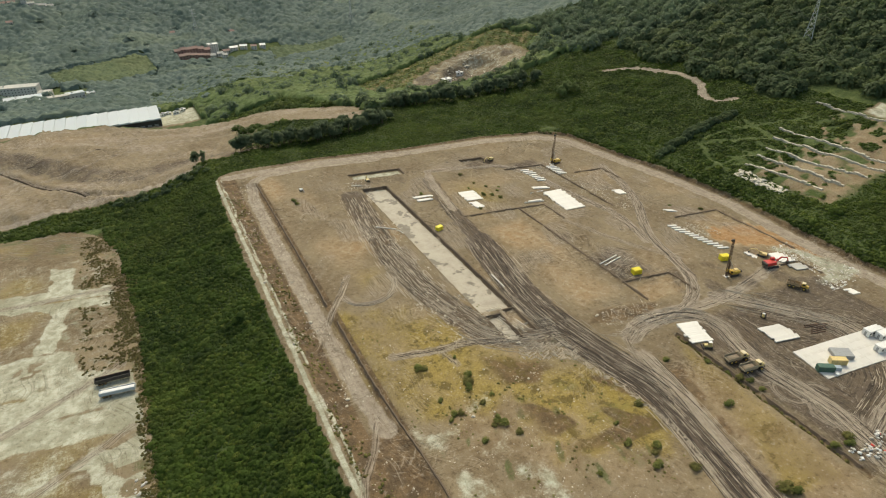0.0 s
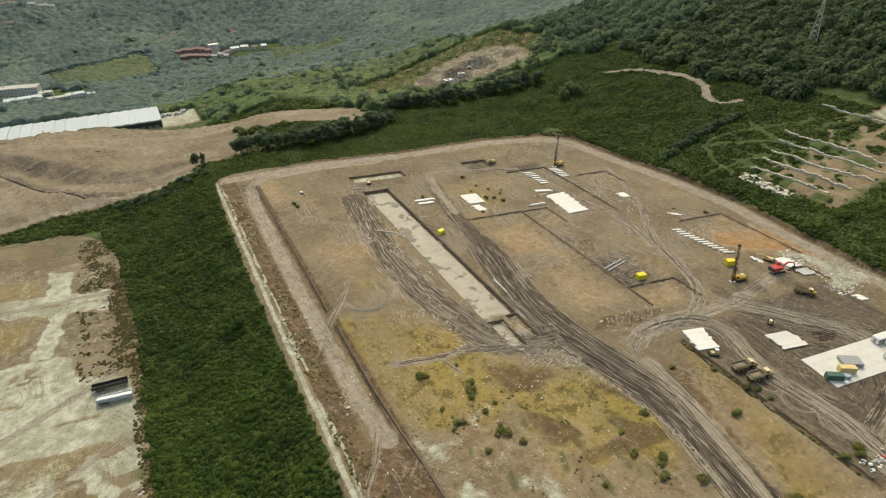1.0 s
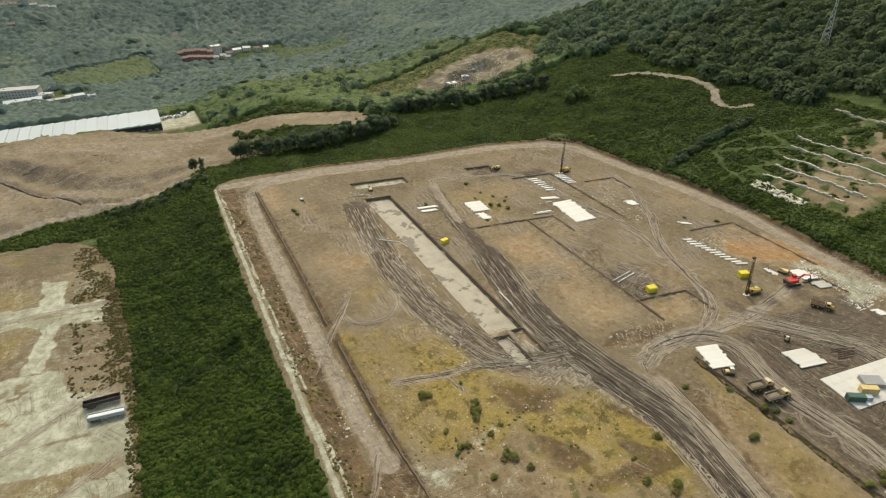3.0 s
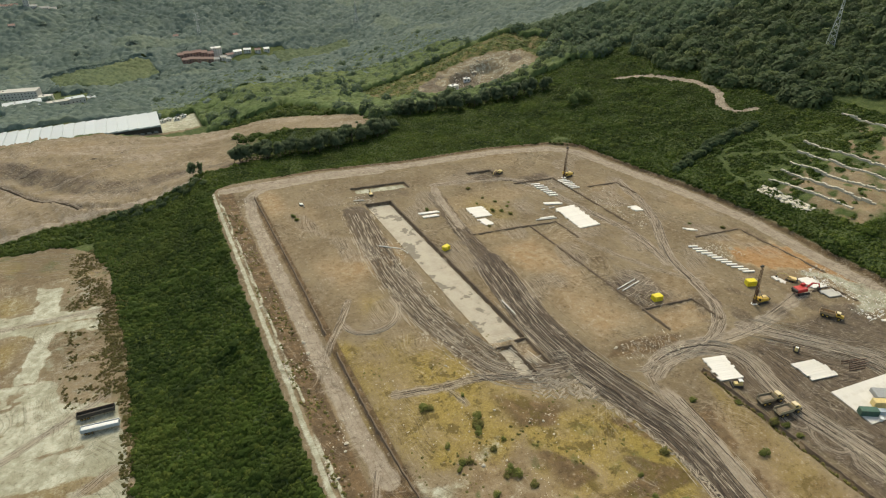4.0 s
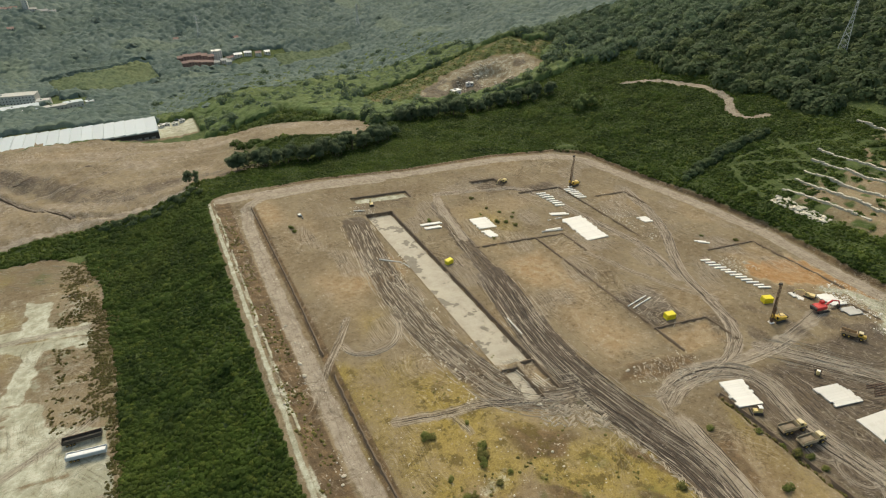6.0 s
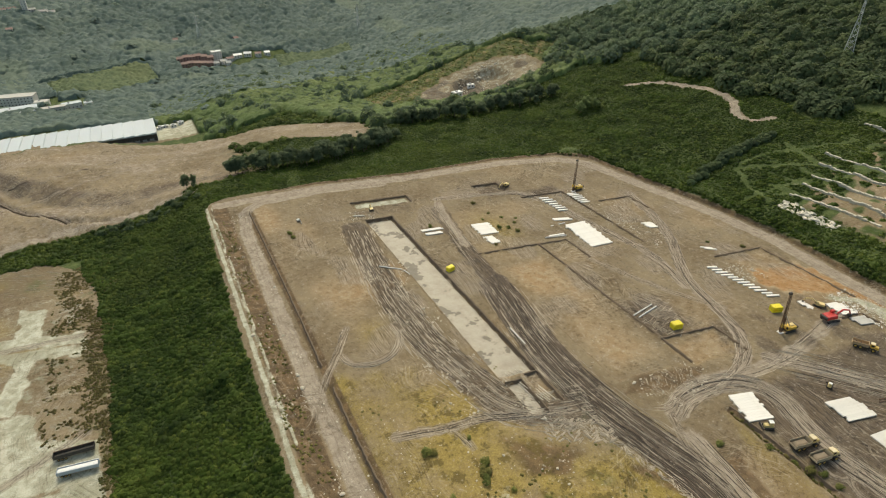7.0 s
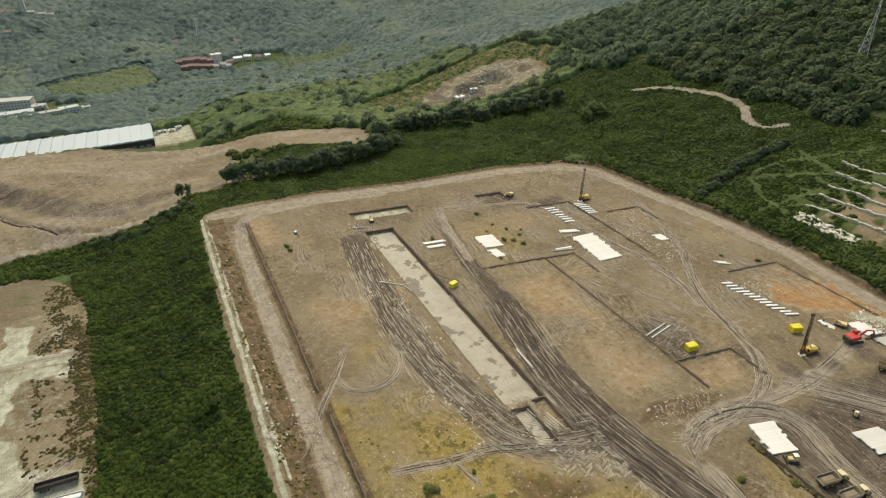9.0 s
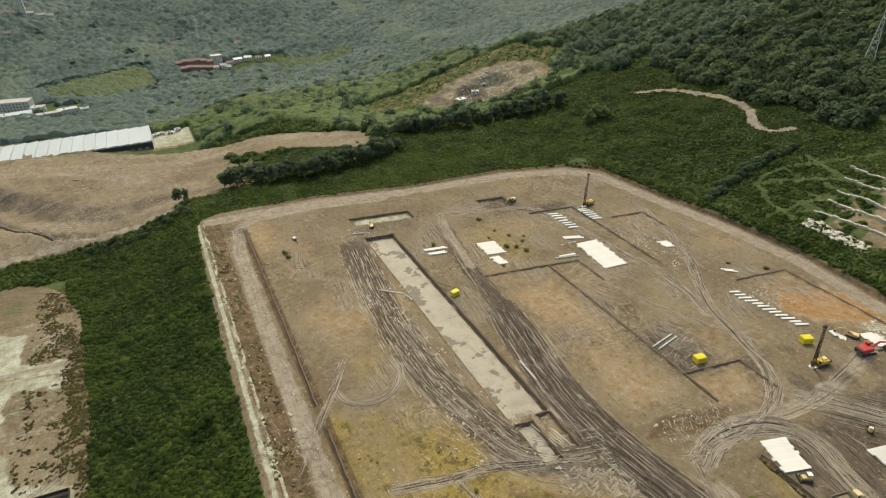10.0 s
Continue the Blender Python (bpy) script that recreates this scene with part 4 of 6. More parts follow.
def wood_field(name, span, step, size, seed, material, label, protos):
    x, y, r = jittered(*span, step, seed)
    wood = cover(x, y)[1]
    keep = wood > r.uniform(0.3, 0.7, len(x))
    x, y = x[keep], y[keep]
    k = size * np.clip(np.exp(r.normal(-0.05, 0.33, len(x))), 0.4, 2.0)
    flat = 0.72 if protos is CANOPY else 1.0
    strew(name, protos, x, y, height(x, y) + k * 0.45 * flat, k, flat * r.uniform(0.8, 1.35, len(x)), material, label, "woodland", seed, False, 1.2 if protos is CROWNS else (1.3 if material is LIGHT_LEAVES else 2.6))


LIGHT_LEAVES = leaf_material("light_leaves", (0.096, 0.146, 0.046), (0.160, 0.222, 0.075), (0.205, 0.240, 0.080))
wood_field("hill_wood", (385, 760, 60, 430), 6.2, 4.2, 111, WOOD_LEAVES, "dark green broadleaf wood on the hillside", CROWNS)
wood_field("upper_wood", (385, 760, 430, 640), 6.4, 4.2, 110, MID_LEAVES, "broadleaf wood on the ridge, its mid-green paled by painted haze", CROWNS)
wood_field("valley_wood", (0, 400, 440, 500), 9.0, 4.2, 112, WOOD_LEAVES, "green wood in the valley", CROWNS)
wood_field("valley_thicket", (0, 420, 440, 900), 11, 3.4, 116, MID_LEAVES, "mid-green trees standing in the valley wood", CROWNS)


def canopy(name, span, cell, rise, seed, material, label, grove=None):
    """A closed wood seen from far above: crowns that touch, each a low uneven dome, as one sheet of leaves."""
    x0, x1, y0, y1 = span
    gx, gy = np.arange(x0, x1, cell * 0.3), np.arange(y0, y1, cell * 0.3)
    x, y = (a.ravel() for a in np.meshgrid(gx, gy))
    r = np.random.RandomState(seed)
    jx, jy, tall, t0 = (r.rand(128, 128) for _ in range(4))
    ci, cj = np.floor(x / cell).astype(int), np.floor(y / cell).astype(int)
    best, top, tone = np.full(len(x), -1e9), np.zeros(len(x)), np.zeros(len(x))
    for di in (-1, 0, 1):
        for dj in (-1, 0, 1):
            a, b = (ci + di) % 128, (cj + dj) % 128
            d2 = ((x / cell - ci - di - jx[a, b]) ** 2 + (y / cell - cj - dj - jy[a, b]) ** 2)
            size = 0.72 + 0.55 * tall[a, b]
            h = rise * (size * 1.3 - 1.5 * d2 / size)
            near = h > best
            best, tone = np.where(near, h, best), np.where(near, t0[a, b], tone)
    cov = cover(x, y)[1] if grove is None else ss(-4, 4, inside(grove, x, y))
    z = height(x, y) + 2.6 + np.maximum(best, -rise) + 1.1 * (lattice(x, y, cell * 0.4, seed) - 0.5) - 7 * (1 - ss(0.2, 0.5, cov))
    nx, ny = len(gx), len(gy)
    zz = z.reshape(ny, nx)
    sy, sx = np.gradient(zz, cell * 0.3)
    i = np.arange(nx * ny).reshape(ny, nx)
    quads = np.stack([i[:-1, :-1], i[:-1, 1:], i[1:, 1:], i[1:, :-1]], -1).reshape(-1, 4)
    quads = quads[cov[quads].mean(1) > 0.3]
    used = np.unique(quads)
    remap = np.zeros(nx * ny, int)
    remap[used] = np.arange(len(used))
    me = mesh_from(name, np.stack([x, y, z], 1)[used], remap[quads], material, True)
    patch = lattice(x, y + 0.3 * x, 85, seed + 1)
    paint(me, "tone", np.stack([np.clip(0.9 * tone + 0.9 * (patch - 0.45), 0, 1), ss(0.55, 0.9, patch) * 0.95, tone], 1)[used])
    bend(me, np.stack([-0.8 * sx.ravel(), -0.8 * sy.ravel(), np.ones(nx * ny)], 1)[used])
    tagged(new(name, me), label, "woodland", kind="stuff")


# the far woods carry the haze in their leaf colour
canopy("valley_backwood", (0, 400, 760, 1004), 6.5, 3.4, 117, HAZED_LEAVES, "wood in the valley, greyed by painted haze")
canopy("river_wood", (-420, 6, 722, 1104), 6.5, 3.4, 113, HAZED_LEAVES, "trees on the valley floor, greyed by painted haze")
canopy("far_wood", (-560, 900, 1000, 1480), 7.5, 3.8, 114, HAZED_LEAVES, "forest on the far hill, blue-green from painted haze")
canopy("ridge_wood", (400, 1000, 640, 1002), 7.5, 3.8, 115, HAZED_LEAVES, "forest on the ridge, greyed by painted haze")
canopy("valley_underwood", (0, 420, 440, 900), 5.5, 2.4, 122, LIGHT_LEAVES, "light green low wood in the valley")
canopy("plantation", (-140, 24, 950, 1124), 5.5, 2.6, 116, HAZED_GROVE_LEAVES, "rows of a young plantation, light green paled by painted haze", PLANTATION)
canopy("poplar_grove", (200, 355, 955, 1075), 6.0, 3.0, 119, HAZED_GROVE_LEAVES, "poplar grove in the valley, light green paled by painted haze", POPLARS)
wood_field("valley_crowns", (-420, 400, 722, 1104), 13, 3.8, 118, HAZED_LEAVES, "taller crowns standing out of the valley wood, greyed by painted haze", CANOPY)
wood_field("forest_crowns", (-560, 900, 1000, 1400), 19, 4.6, 120, HAZED_LEAVES, "taller crowns standing out of the far forest, blue-green from painted haze", CANOPY)

# ---- single trees, hedge and bushes ----
def crown_mesh(name, seed, blobs, spread, tall, material, sprays=34, size=0.42, low=0.2):
    r = np.random.RandomState(seed)
    vs, fs, ts, n = [], [], [], 0
    for k in range(blobs):
        v, f = leafy(sprays, seed * 31 + k, 0.9, size, -0.5)
        a, rad, u = r.uniform(0, 6.283), spread * math.sqrt(r.rand()) * 0.75, r.uniform(0.25, 1.0)
        s = spread * r.uniform(0.38, 0.62) * (1.25 - 0.5 * u)
        vs.append(v * s + np.array([rad * math.cos(a) * (1.15 - 0.6 * u), rad * math.sin(a) * (1.15 - 0.6 * u), tall * (low + (0.92 - low) * u)]))
        fs.append(f + n)
        n += len(v)
        ts.append(np.tile(np.array([[r.rand(), r.rand(), r.rand()]]), (len(v), 1)))
    v = np.concatenate(vs)
    me = mesh_from(name, v, np.concatenate(fs), material)
    paint(me, "tone", np.concatenate(ts))
    bend(me, np.concatenate([q - q.mean(0) for q in vs]) + 0.6 * (v - v.mean(0)) + np.array([0, 0, 1.5 * spread]))
    return me


def tree(seed, tall, spread, material, label, m, blobs=13):
    t = thing("tree", m, label, "tree", "trees of the wood edge")
    r = random.Random(seed)
    bm = rod((0, 0, -0.6), (0.1, 0.05, tall * 0.55), tall * 0.022, tall * 0.010)
    for k in range(5):
        a, z = k * 1.3 + r.random(), tall * r.uniform(0.25, 0.5)
        rod((0.05, 0, z), (spread * 0.55 * math.cos(a), spread * 0.55 * math.sin(a), z + tall * 0.22), tall * 0.009, tall * 0.003, bm, 5)
    part("trunk", bm, BARK, t)
    c = new("crown", crown_mesh("crown", seed, blobs, spread, tall, material))
    c.parent = t
    return t


def on_ground(x, y, turn=0.0, scale=1.0, dz=0.0):
    return pose(x, y, ground_at(x, y) + dz, 0, 0, turn) @ Matrix.Diagonal((scale, scale, scale, 1))


rt = random.Random(7)
row = []
for k in range(70):
    u = k / 69
    row.append((46 + 128 * u + rt.uniform(-3, 3), 424 - 22 * math.sin(u * 2.2) + 42 * max(0, u - 0.45) + rt.uniform(-7, 9)))
for k in range(52):
    u = k / 51
    row.append((192 + 140 * u + rt.uniform(-4, 4), 462 - 34 * u + rt.uniform(-6, 8)))
row += [(15.6, 413), (20.3, 403)]
protos = [tree(s, 11.5, 4.2, ROW_LEAVES, "dark green broadleaf tree beside the earthworks", on_ground(*row[i], 40 * i, rt.uniform(0.8, 1.1))) for i, s in enumerate((21, 22, 23))]
protos.append(tree(24, 14, 3.0, ROW_LEAVES, "tall slender dark tree beside the earthworks", on_ground(*row[3], 0, 1.0), 10))
for k, (x, y) in enumerate(row[4:]):
    copy_thing(protos[k % 4], on_ground(x, y, rt.uniform(0, 360))).scale = (rt.uniform(0.7, 1.15),) * 3
pale_tree = tree(25, 10, 4.6, LIGHT_LEAVES, "light green tree standing out of the scrub", on_ground(326, 385))
for x, y in ((321, 390), (332, 380), (318, 381), (334, 391)):
    copy_thing(pale_tree, on_ground(x, y, x)).scale = (rt.uniform(0.6, 0.9),) * 3


def hedge(points, half, step, size, seed, name, label, material=WOOD_LEAVES):
    r = np.random.RandomState(seed)
    xs, ys = [], []
    for (ax, ay), (bx, by) in zip(points, points[1:]):
        n = max(2, int(math.hypot(bx - ax, by - ay) / step))
        for k in range(n):
            u = (k + r.rand()) / n
            xs.append(ax + (bx - ax) * u + r.uniform(-half, half))
            ys.append(ay + (by - ay) * u + r.uniform(-half, half))
    x, y = np.array(xs), np.array(ys)
    k = size * r.uniform(0.6, 1.2, len(x))
    strew(name, SMALL_CROWNS, x, y, height(x, y) + 0.35 * k, k, r.uniform(0.8, 1.2, len(x)), material, label, "hedge", seed)


hedge([(298, 247), (318, 251), (339, 254), (376, 254)], 2.4, 0.7, 2.5, 121, "hedgerow", "dark overgrown hedge running up the hillside")
hedge([(262, 337), (280, 322), (284, 288), (295, 223), (298, 182), (294, 142), (292, 108), (293, 40)], 1.6, 1.1, 0.95, 122, "ring_road_hedge", "ragged green bushes along the ring road", SCRUB)
hedge([(-40, 402), (-10, 398), (20, 392)], 5, 0.9, 1.9, 123, "bank_bushes", "grey-green bushes on the bank", WOOD_LEAVES)


BUSH_LEAVES = leaf_material("bush_leaves", (0.110, 0.134, 0.034), (0.190, 0.210, 0.058), (0.21, 0.20, 0.06), 0.7, 0.4)


hedge([(167.4, 108), (167.6, 70), (167.4, 36)], 0.7, 0.9, 0.55, 124, "ditch_weeds", "olive weeds along a narrow ditch", OLIVE)


def bush(seed, label):
    b = new("bush", crown_mesh("bush", seed, 7, 1.5, 1.2, BUSH_LEAVES if seed < 33 else OLIVE, 26, 0.42, 0.05))
    return tagged(b, label, "bush", "bushes on the platform")


BUSHES = [(59.6, 310.6, 1.5), (60.5, 305.5, 1.3), (168.8, 295.8, 1.3), (174.2, 272.3, 1.0), (170.8, 260.1, 1.2), (173.3, 254.3, 1.3),
          (166, 262, 1.4), (177, 263, 1.0), (170, 280, 0.9), (163, 275, 0.8), (181, 268, 0.8), (154.8, 247.2, 0.9), (132.2, 281.5, 1.4),
          (62.6, 141.7, 1.7), (65.0, 140.6, 1.3), (78.6, 141.1, 0.8), (78.5, 130.2, 1.5), (76.2, 126.8, 1.9), (74.8, 123.7, 1.6),
          (80.7, 116.8, 0.9), (75.7, 114.7, 1.1), (62.8, 123.1, 1.0), (64.4, 115.3, 1.3), (66.5, 114.6, 1.1), (75.9, 105.8, 1.5),
          (76.9, 103.1, 1.6), (74, 104, 1.1), (61.9, 113, 0.9), (68, 100.1, 1.1), (80.1, 97.7, 1.2), (109.1, 76.5, 1.4), (116.5, 71.1, 1.5),
          (114, 69, 1.2), (111.5, 65, 1.6), (151.9, 99.8, 1.2), (125.3, 87.9, 1.4), (111.7, 84.8, 0.9), (92.6, 71.7, 0.9), (121, 58.7, 1.6),
          (153.4, 71.8, 1.6), (171, 71.1, 1.1), (169.1, 79.4, 1.4), (170.5, 76.5, 1.3), (168, 84, 1.0), (176.3, 43, 1.7), (174, 41, 1.5),
          (169.5, 42.7, 1.3), (139.9, 40.4, 2.1), (141.5, 38.5, 1.7), (164.9, 91.6, 1.1), (268.3, 184.3, 1.2), (256, 196, 0.9)]
first = [bush(31, "low green bush on the bare platform"), bush(32, "low green bush on the bare platform"), bush(33, "low brownish bush on the bare platform")]
for k, (x, y, s) in enumerate(BUSHES):
    m = on_ground(x, y, 57 * k, dz=-0.1)
    b = first[k] if k < 3 else copy_thing(first[k % 3], m)
    b.matrix_world = m
    b.scale = (s * 0.95, s * 0.85, s * 0.7)

# dry reeds and weeds
x, y, r = jittered(-76, -29, 110, 372, 0.8, 131)
reed_zone = ss(-51, -44, x + 3 * wob(x, y, 14, 63)) * rect(x, y, -60, -34, 226, 305, 6)
reed_zone = np.maximum(reed_zone, ss(-41.5, -38.5, x + 1.2 * wob(x, y, 14, 63)) * rect(x, y, -50, -33, 112, 230, 6))
reed_zone = np.maximum(reed_zone, 0.72 * rect(x, y, -63, -44, 226, 285, 7) * ss(0.42, 0.62, lattice(x, y, 3, 64)))
reed_zone = np.maximum(reed_zone, 0.9 * rect(x, y, -62, -30, 300, 372, 10) * ss(0.2, 0.5, lattice(x, y, 8, 97)))
reed_zone = np.maximum(reed_zone, 0.7 * spot(x, y, -80, 241, 7, 5))
keep = reed_zone * (0.45 + 0.7 * lattice(x, y, 2.2, 73)) > r.uniform(0.35, 1.0, len(x))
x, y = x[keep], y[keep]
strew("reeds", SPRAYS, x, y, height(x, y), 0.52 * r.uniform(0.6, 1.3, len(x)), r.uniform(0.6, 1.2, len(x)), REED, "dry brown reeds at the edge of the yard", "reeds", 132, False, 1.6)
x, y, r = jittered(50, 122, 45, 172, 1.7, 133)
keep = (lattice(x, y, 9, 65) * r.rand(len(x)) > 0.56) & (cover(x, y)[0] < 0.5)
for kind, half, points in WAYS[:8]:
    keep &= along(points, x, y)[0] > half
x, y = x[keep], y[keep]
strew("weeds", SPRAYS, x, y, height(x, y), 0.4 * r.uniform(0.5, 1.4, len(x)), r.uniform(0.4, 0.8, len(x)), OLIVE, "sparse weeds and tussocks on the soil", "weeds", 134)
GRASS_LEAVES = leaf_material("tall_grass", (0.11, 0.14, 0.035), (0.185, 0.21, 0.058), (0.22, 0.21, 0.08))
x, y, r = jittered(24.5, 33, 45, 355, 1.1, 137)
keep = lattice(x, y, 5, 74) * r.rand(len(x)) > 0.42
x, y = x[keep], y[keep]
strew("bank_weeds", SPRAYS, x, y, height(x, y), 0.5 * r.uniform(0.5, 1.4, len(x)), r.uniform(0.4, 0.9, len(x)), OLIVE, "weeds on the rough bank of the perimeter road", "weeds", 138)
x, y, r = jittered(190, 430, 495, 660, 2.4, 135)
kn = cover(x, y)
keep = (kn[7] > 0.3) & (kn[3] < 0.3) & (r.rand(len(x)) < 0.5)
x, y = x[keep], y[keep]
strew("knoll_grass", SPRAYS, x, y, height(x, y), 1.3 * r.uniform(0.5, 1.3, len(x)), r.uniform(0.4, 0.8, len(x)), GRASS_LEAVES, "yellow-green tall grass round the quarry", "grass", 136)


# ---- stones and rubble ----
def pebble(seed):
    b = bmesh.new()
    bmesh.ops.create_icosphere(b, subdivisions=1, radius=1)
    r = random.Random(seed)
    for v in b.verts:
        v.co *= r.uniform(0.7, 1.2)
        v.co.z *= 0.65
    bmesh.ops.triangulate(b, faces=b.faces)
    b.verts.index_update()
    out = np.array([v.co[:] for v in b.verts]), np.array([[v.index for v in f.verts] for f in b.faces])
    b.free()
    return out


PEBBLES = [pebble(s) for s in (1, 2, 3)]


def stones(name, spans, count, size, seed, label, material=STONE):
    r = np.random.RandomState(seed)
    xs, ys = [], []
    for x0, x1, y0, y1, share in spans:
        n = int(count * share)
        cx, cy = r.uniform(x0, x1, max(1, n // 6)), r.uniform(y0, y1, max(1, n // 6))
        pick = r.randint(0, len(cx), n)
        xs.append(np.clip(cx[pick] + r.normal(0, 1.3, n), x0, x1))
        ys.append(np.clip(cy[pick] + r.normal(0, 2.2, n), y0, y1))
    x, y = np.concatenate(xs), np.concatenate(ys)
    k = size * np.exp(r.normal(0, 0.5, len(x)))
    strew_plain(name, x, y, k, r, material, label)


def strew_plain(name, x, y, k, r, material, label):
    vs, fs, n = [], [], 0
    z = height(x, y)
    for i in range(len(x)):
        pv, pf = PEBBLES[i % 3]
        a = r.uniform(0, 6.283)
        c, s = math.cos(a), math.sin(a)
        st = r.uniform(0.6, 1.6)
        v = np.stack([(pv[:, 0] * c * st - pv[:, 1] * s) * k[i] + x[i], (pv[:, 0] * s * st + pv[:, 1] * c) * k[i] + y[i], pv[:, 2] * k[i] + z[i] + 0.15 * k[i]], 1)
        vs.append(v)
        fs.append(pf + n)
        n += len(v)
    tagged(new(name, mesh_from(name, np.concatenate(vs), np.concatenate(fs), material)), label, "stones", kind="stuff")


stones("road_stones", [(33, 43, 60, 350, 0.5), (24, 33, 60, 350, 0.5)], 420, 0.22, 141, "pale stones scattered along the perimeter road")
stones("field_stones", [(52, 110, 60, 165, 1.0)], 520, 0.15, 142, "pale stones scattered on the mossy soil")
stones("works_rubble", [(80, 102, 150, 255, 0.3), (96, 110, 305, 320, 0.06), (146, 176, 118, 135, 0.12), (228, 246, 205, 285, 0.14), (238, 256, 160, 178, 0.14), (264, 281, 100, 136, 0.24)], 1900, 0.19, 143, "pale broken rubble beside the works", STONE)
stones("yard_rubble", [(-70, -38, 110, 160, 1.0)], 300, 0.42, 144, "grey rubble heaps in the lower yard", GREY_CONCRETE)
stones("white_rubble", [(264, 274, 110, 137, 0.5), (255, 283, 97, 108, 0.5)], 380, 0.2, 147, "white broken concrete strewn at the platform edge", CONCRETE)
stones("stone_pile", [(311, 318, 166, 197, 1.0)], 500, 0.6, 145, "pile of pale quarry stone on the slope", PALE_STONE)
stones("quarry_rubble", [(278, 345, 508, 560, 1.0)], 200, 0.55, 146, "grey rubble on the quarry floor", STONE)


# ---- ridges of soil squeezed up by wheels and tracks ----
RIDGE_SOIL = plain("dry_ridge_soil", (0.40, 0.345, 0.265), 0.95, wear=0.3, scale=0.4, dirt=(0.24, 0.195, 0.145))


def ridges(name, points, half, count, seed, length, label, askew=0.0, wide=1.0, material=None):
    r = random.Random(seed)
    points = rounded(points)
    runs = [math.hypot(b[0] - a[0], b[1] - a[1]) for a, b in zip(points, points[1:])]
    vs, fs = [], []

    def at(s):
        for (a, b), n in zip(zip(points, points[1:]), runs):
            if s <= n:
                break
            s -= n
        s = min(s, n)
        dx, dy = (b[0] - a[0]) / n, (b[1] - a[1]) / n
        return a[0] + dx * s, a[1] + dy * s, dx, dy

    spots = []
    for k in range(count):
        s0, off, ln = r.uniform(0, sum(runs)), half * r.uniform(-1, 1), length * r.uniform(0.5, 1.6)
        w, hh, turn = wide * r.uniform(0.10, 0.22), wide * r.uniform(0.05, 0.14), askew * r.uniform(0.6, 1.2) * (1 if int(s0 / 3) % 2 else -1)
        n = 4 if length < 12 else max(5, int(ln / 1.7))
        for i in range(n):
            x, y, dx, dy = at(min(sum(runs), s0 + ln * i / (n - 1)))
            if askew:
                x0, y0, dx, dy = at(s0)
                c, q = math.cos(turn), math.sin(turn)
                dx, dy = dx * c - dy * q, dx * q + dy * c
                t = ln * (i / (n - 1) - 0.5)
                x, y = x0 + dx * t, y0 + dy * t
                bx, by = at(s0)[3], -at(s0)[2]
                x, y = x + bx * off, y + by * off
            else:
                x, y = x + dy * off, y - dx * off
            spots.append((x, y, -dy, dx, w * (0.35 if i in (0, n - 1) else 1.0), hh, i))
    arr = np.array(spots)
    z = height(arr[:, 0], arr[:, 1])
    for i, (x, y, nx, ny, w, hh, first_of) in enumerate(spots):
        vs += [(x - nx * w, y - ny * w, z[i] - 0.05), (x, y, z[i] + hh), (x + nx * w, y + ny * w, z[i] - 0.05)]
        if first_of:
            a, b = 3 * (i - 1), 3 * i
            fs += [(a, b, b + 1, a + 1), (a + 1, b + 1, b + 2, a + 2)]
    tagged(new(name, mesh_from(name, np.array(vs), np.array(fs), material or RIDGE_SOIL)), label, "soil ridges", kind="stuff")


ridges("basin_ruts", WAYS[4][2], 10, 460, 1, 6.5, "pale ridges of soil between wheel ruts", 0.0, 1.5)
ridges("haul_ruts", WAYS[1][2], 10.5, 460, 2, 9.0, "pale ridges of soil along the muddy haul way")
ridges("yard_ruts", WAYS[3][2], 5.5, 180, 3, 6.0, "pale ridges of soil on the curving way")
ridges("east_ruts", WAYS[12][2], 9, 200, 4, 7.0, "pale ridges of soil in the machine yard")
ridges("haul_edge", [(119, 126), (122.5, 113), (126, 98), (128, 83), (128, 70), (125, 55)], 0.9, 190, 11, 1.6, "pale crumbled soil along the edge of the haul way", 0.7, 1.6)
ridges("crawler_marks", [(104, 132), (124, 121)], 5.0, 150, 5, 2.6, "pale chevron marks pressed by crawler tracks", 0.9, 1.9)
ridges("loop_ruts", WAYS[7][2], 1.6, 40, 6, 5.0, "pale ridges of soil round a turning loop")
ridges("debris_marks", [(148, 131), (174, 127)], 5, 70, 7, 2.0, "pale marks of cleared debris", 1.2)
ridges("pit_marks", [(178, 150), (190, 168)], 8, 60, 8, 3.0, "pale marks of cleared debris in the mud", 0.8)
ridges("compound_ruts", [(-100, 375), (-60, 350), (-45, 335)], 14, 120, 9, 5.0, "pale wheel marks in the lower yard")
ridges("rig_marks", [(222, 285), (232, 225)], 4, 130, 10, 2.6, "pale scraps beside the long cut", 0.8)

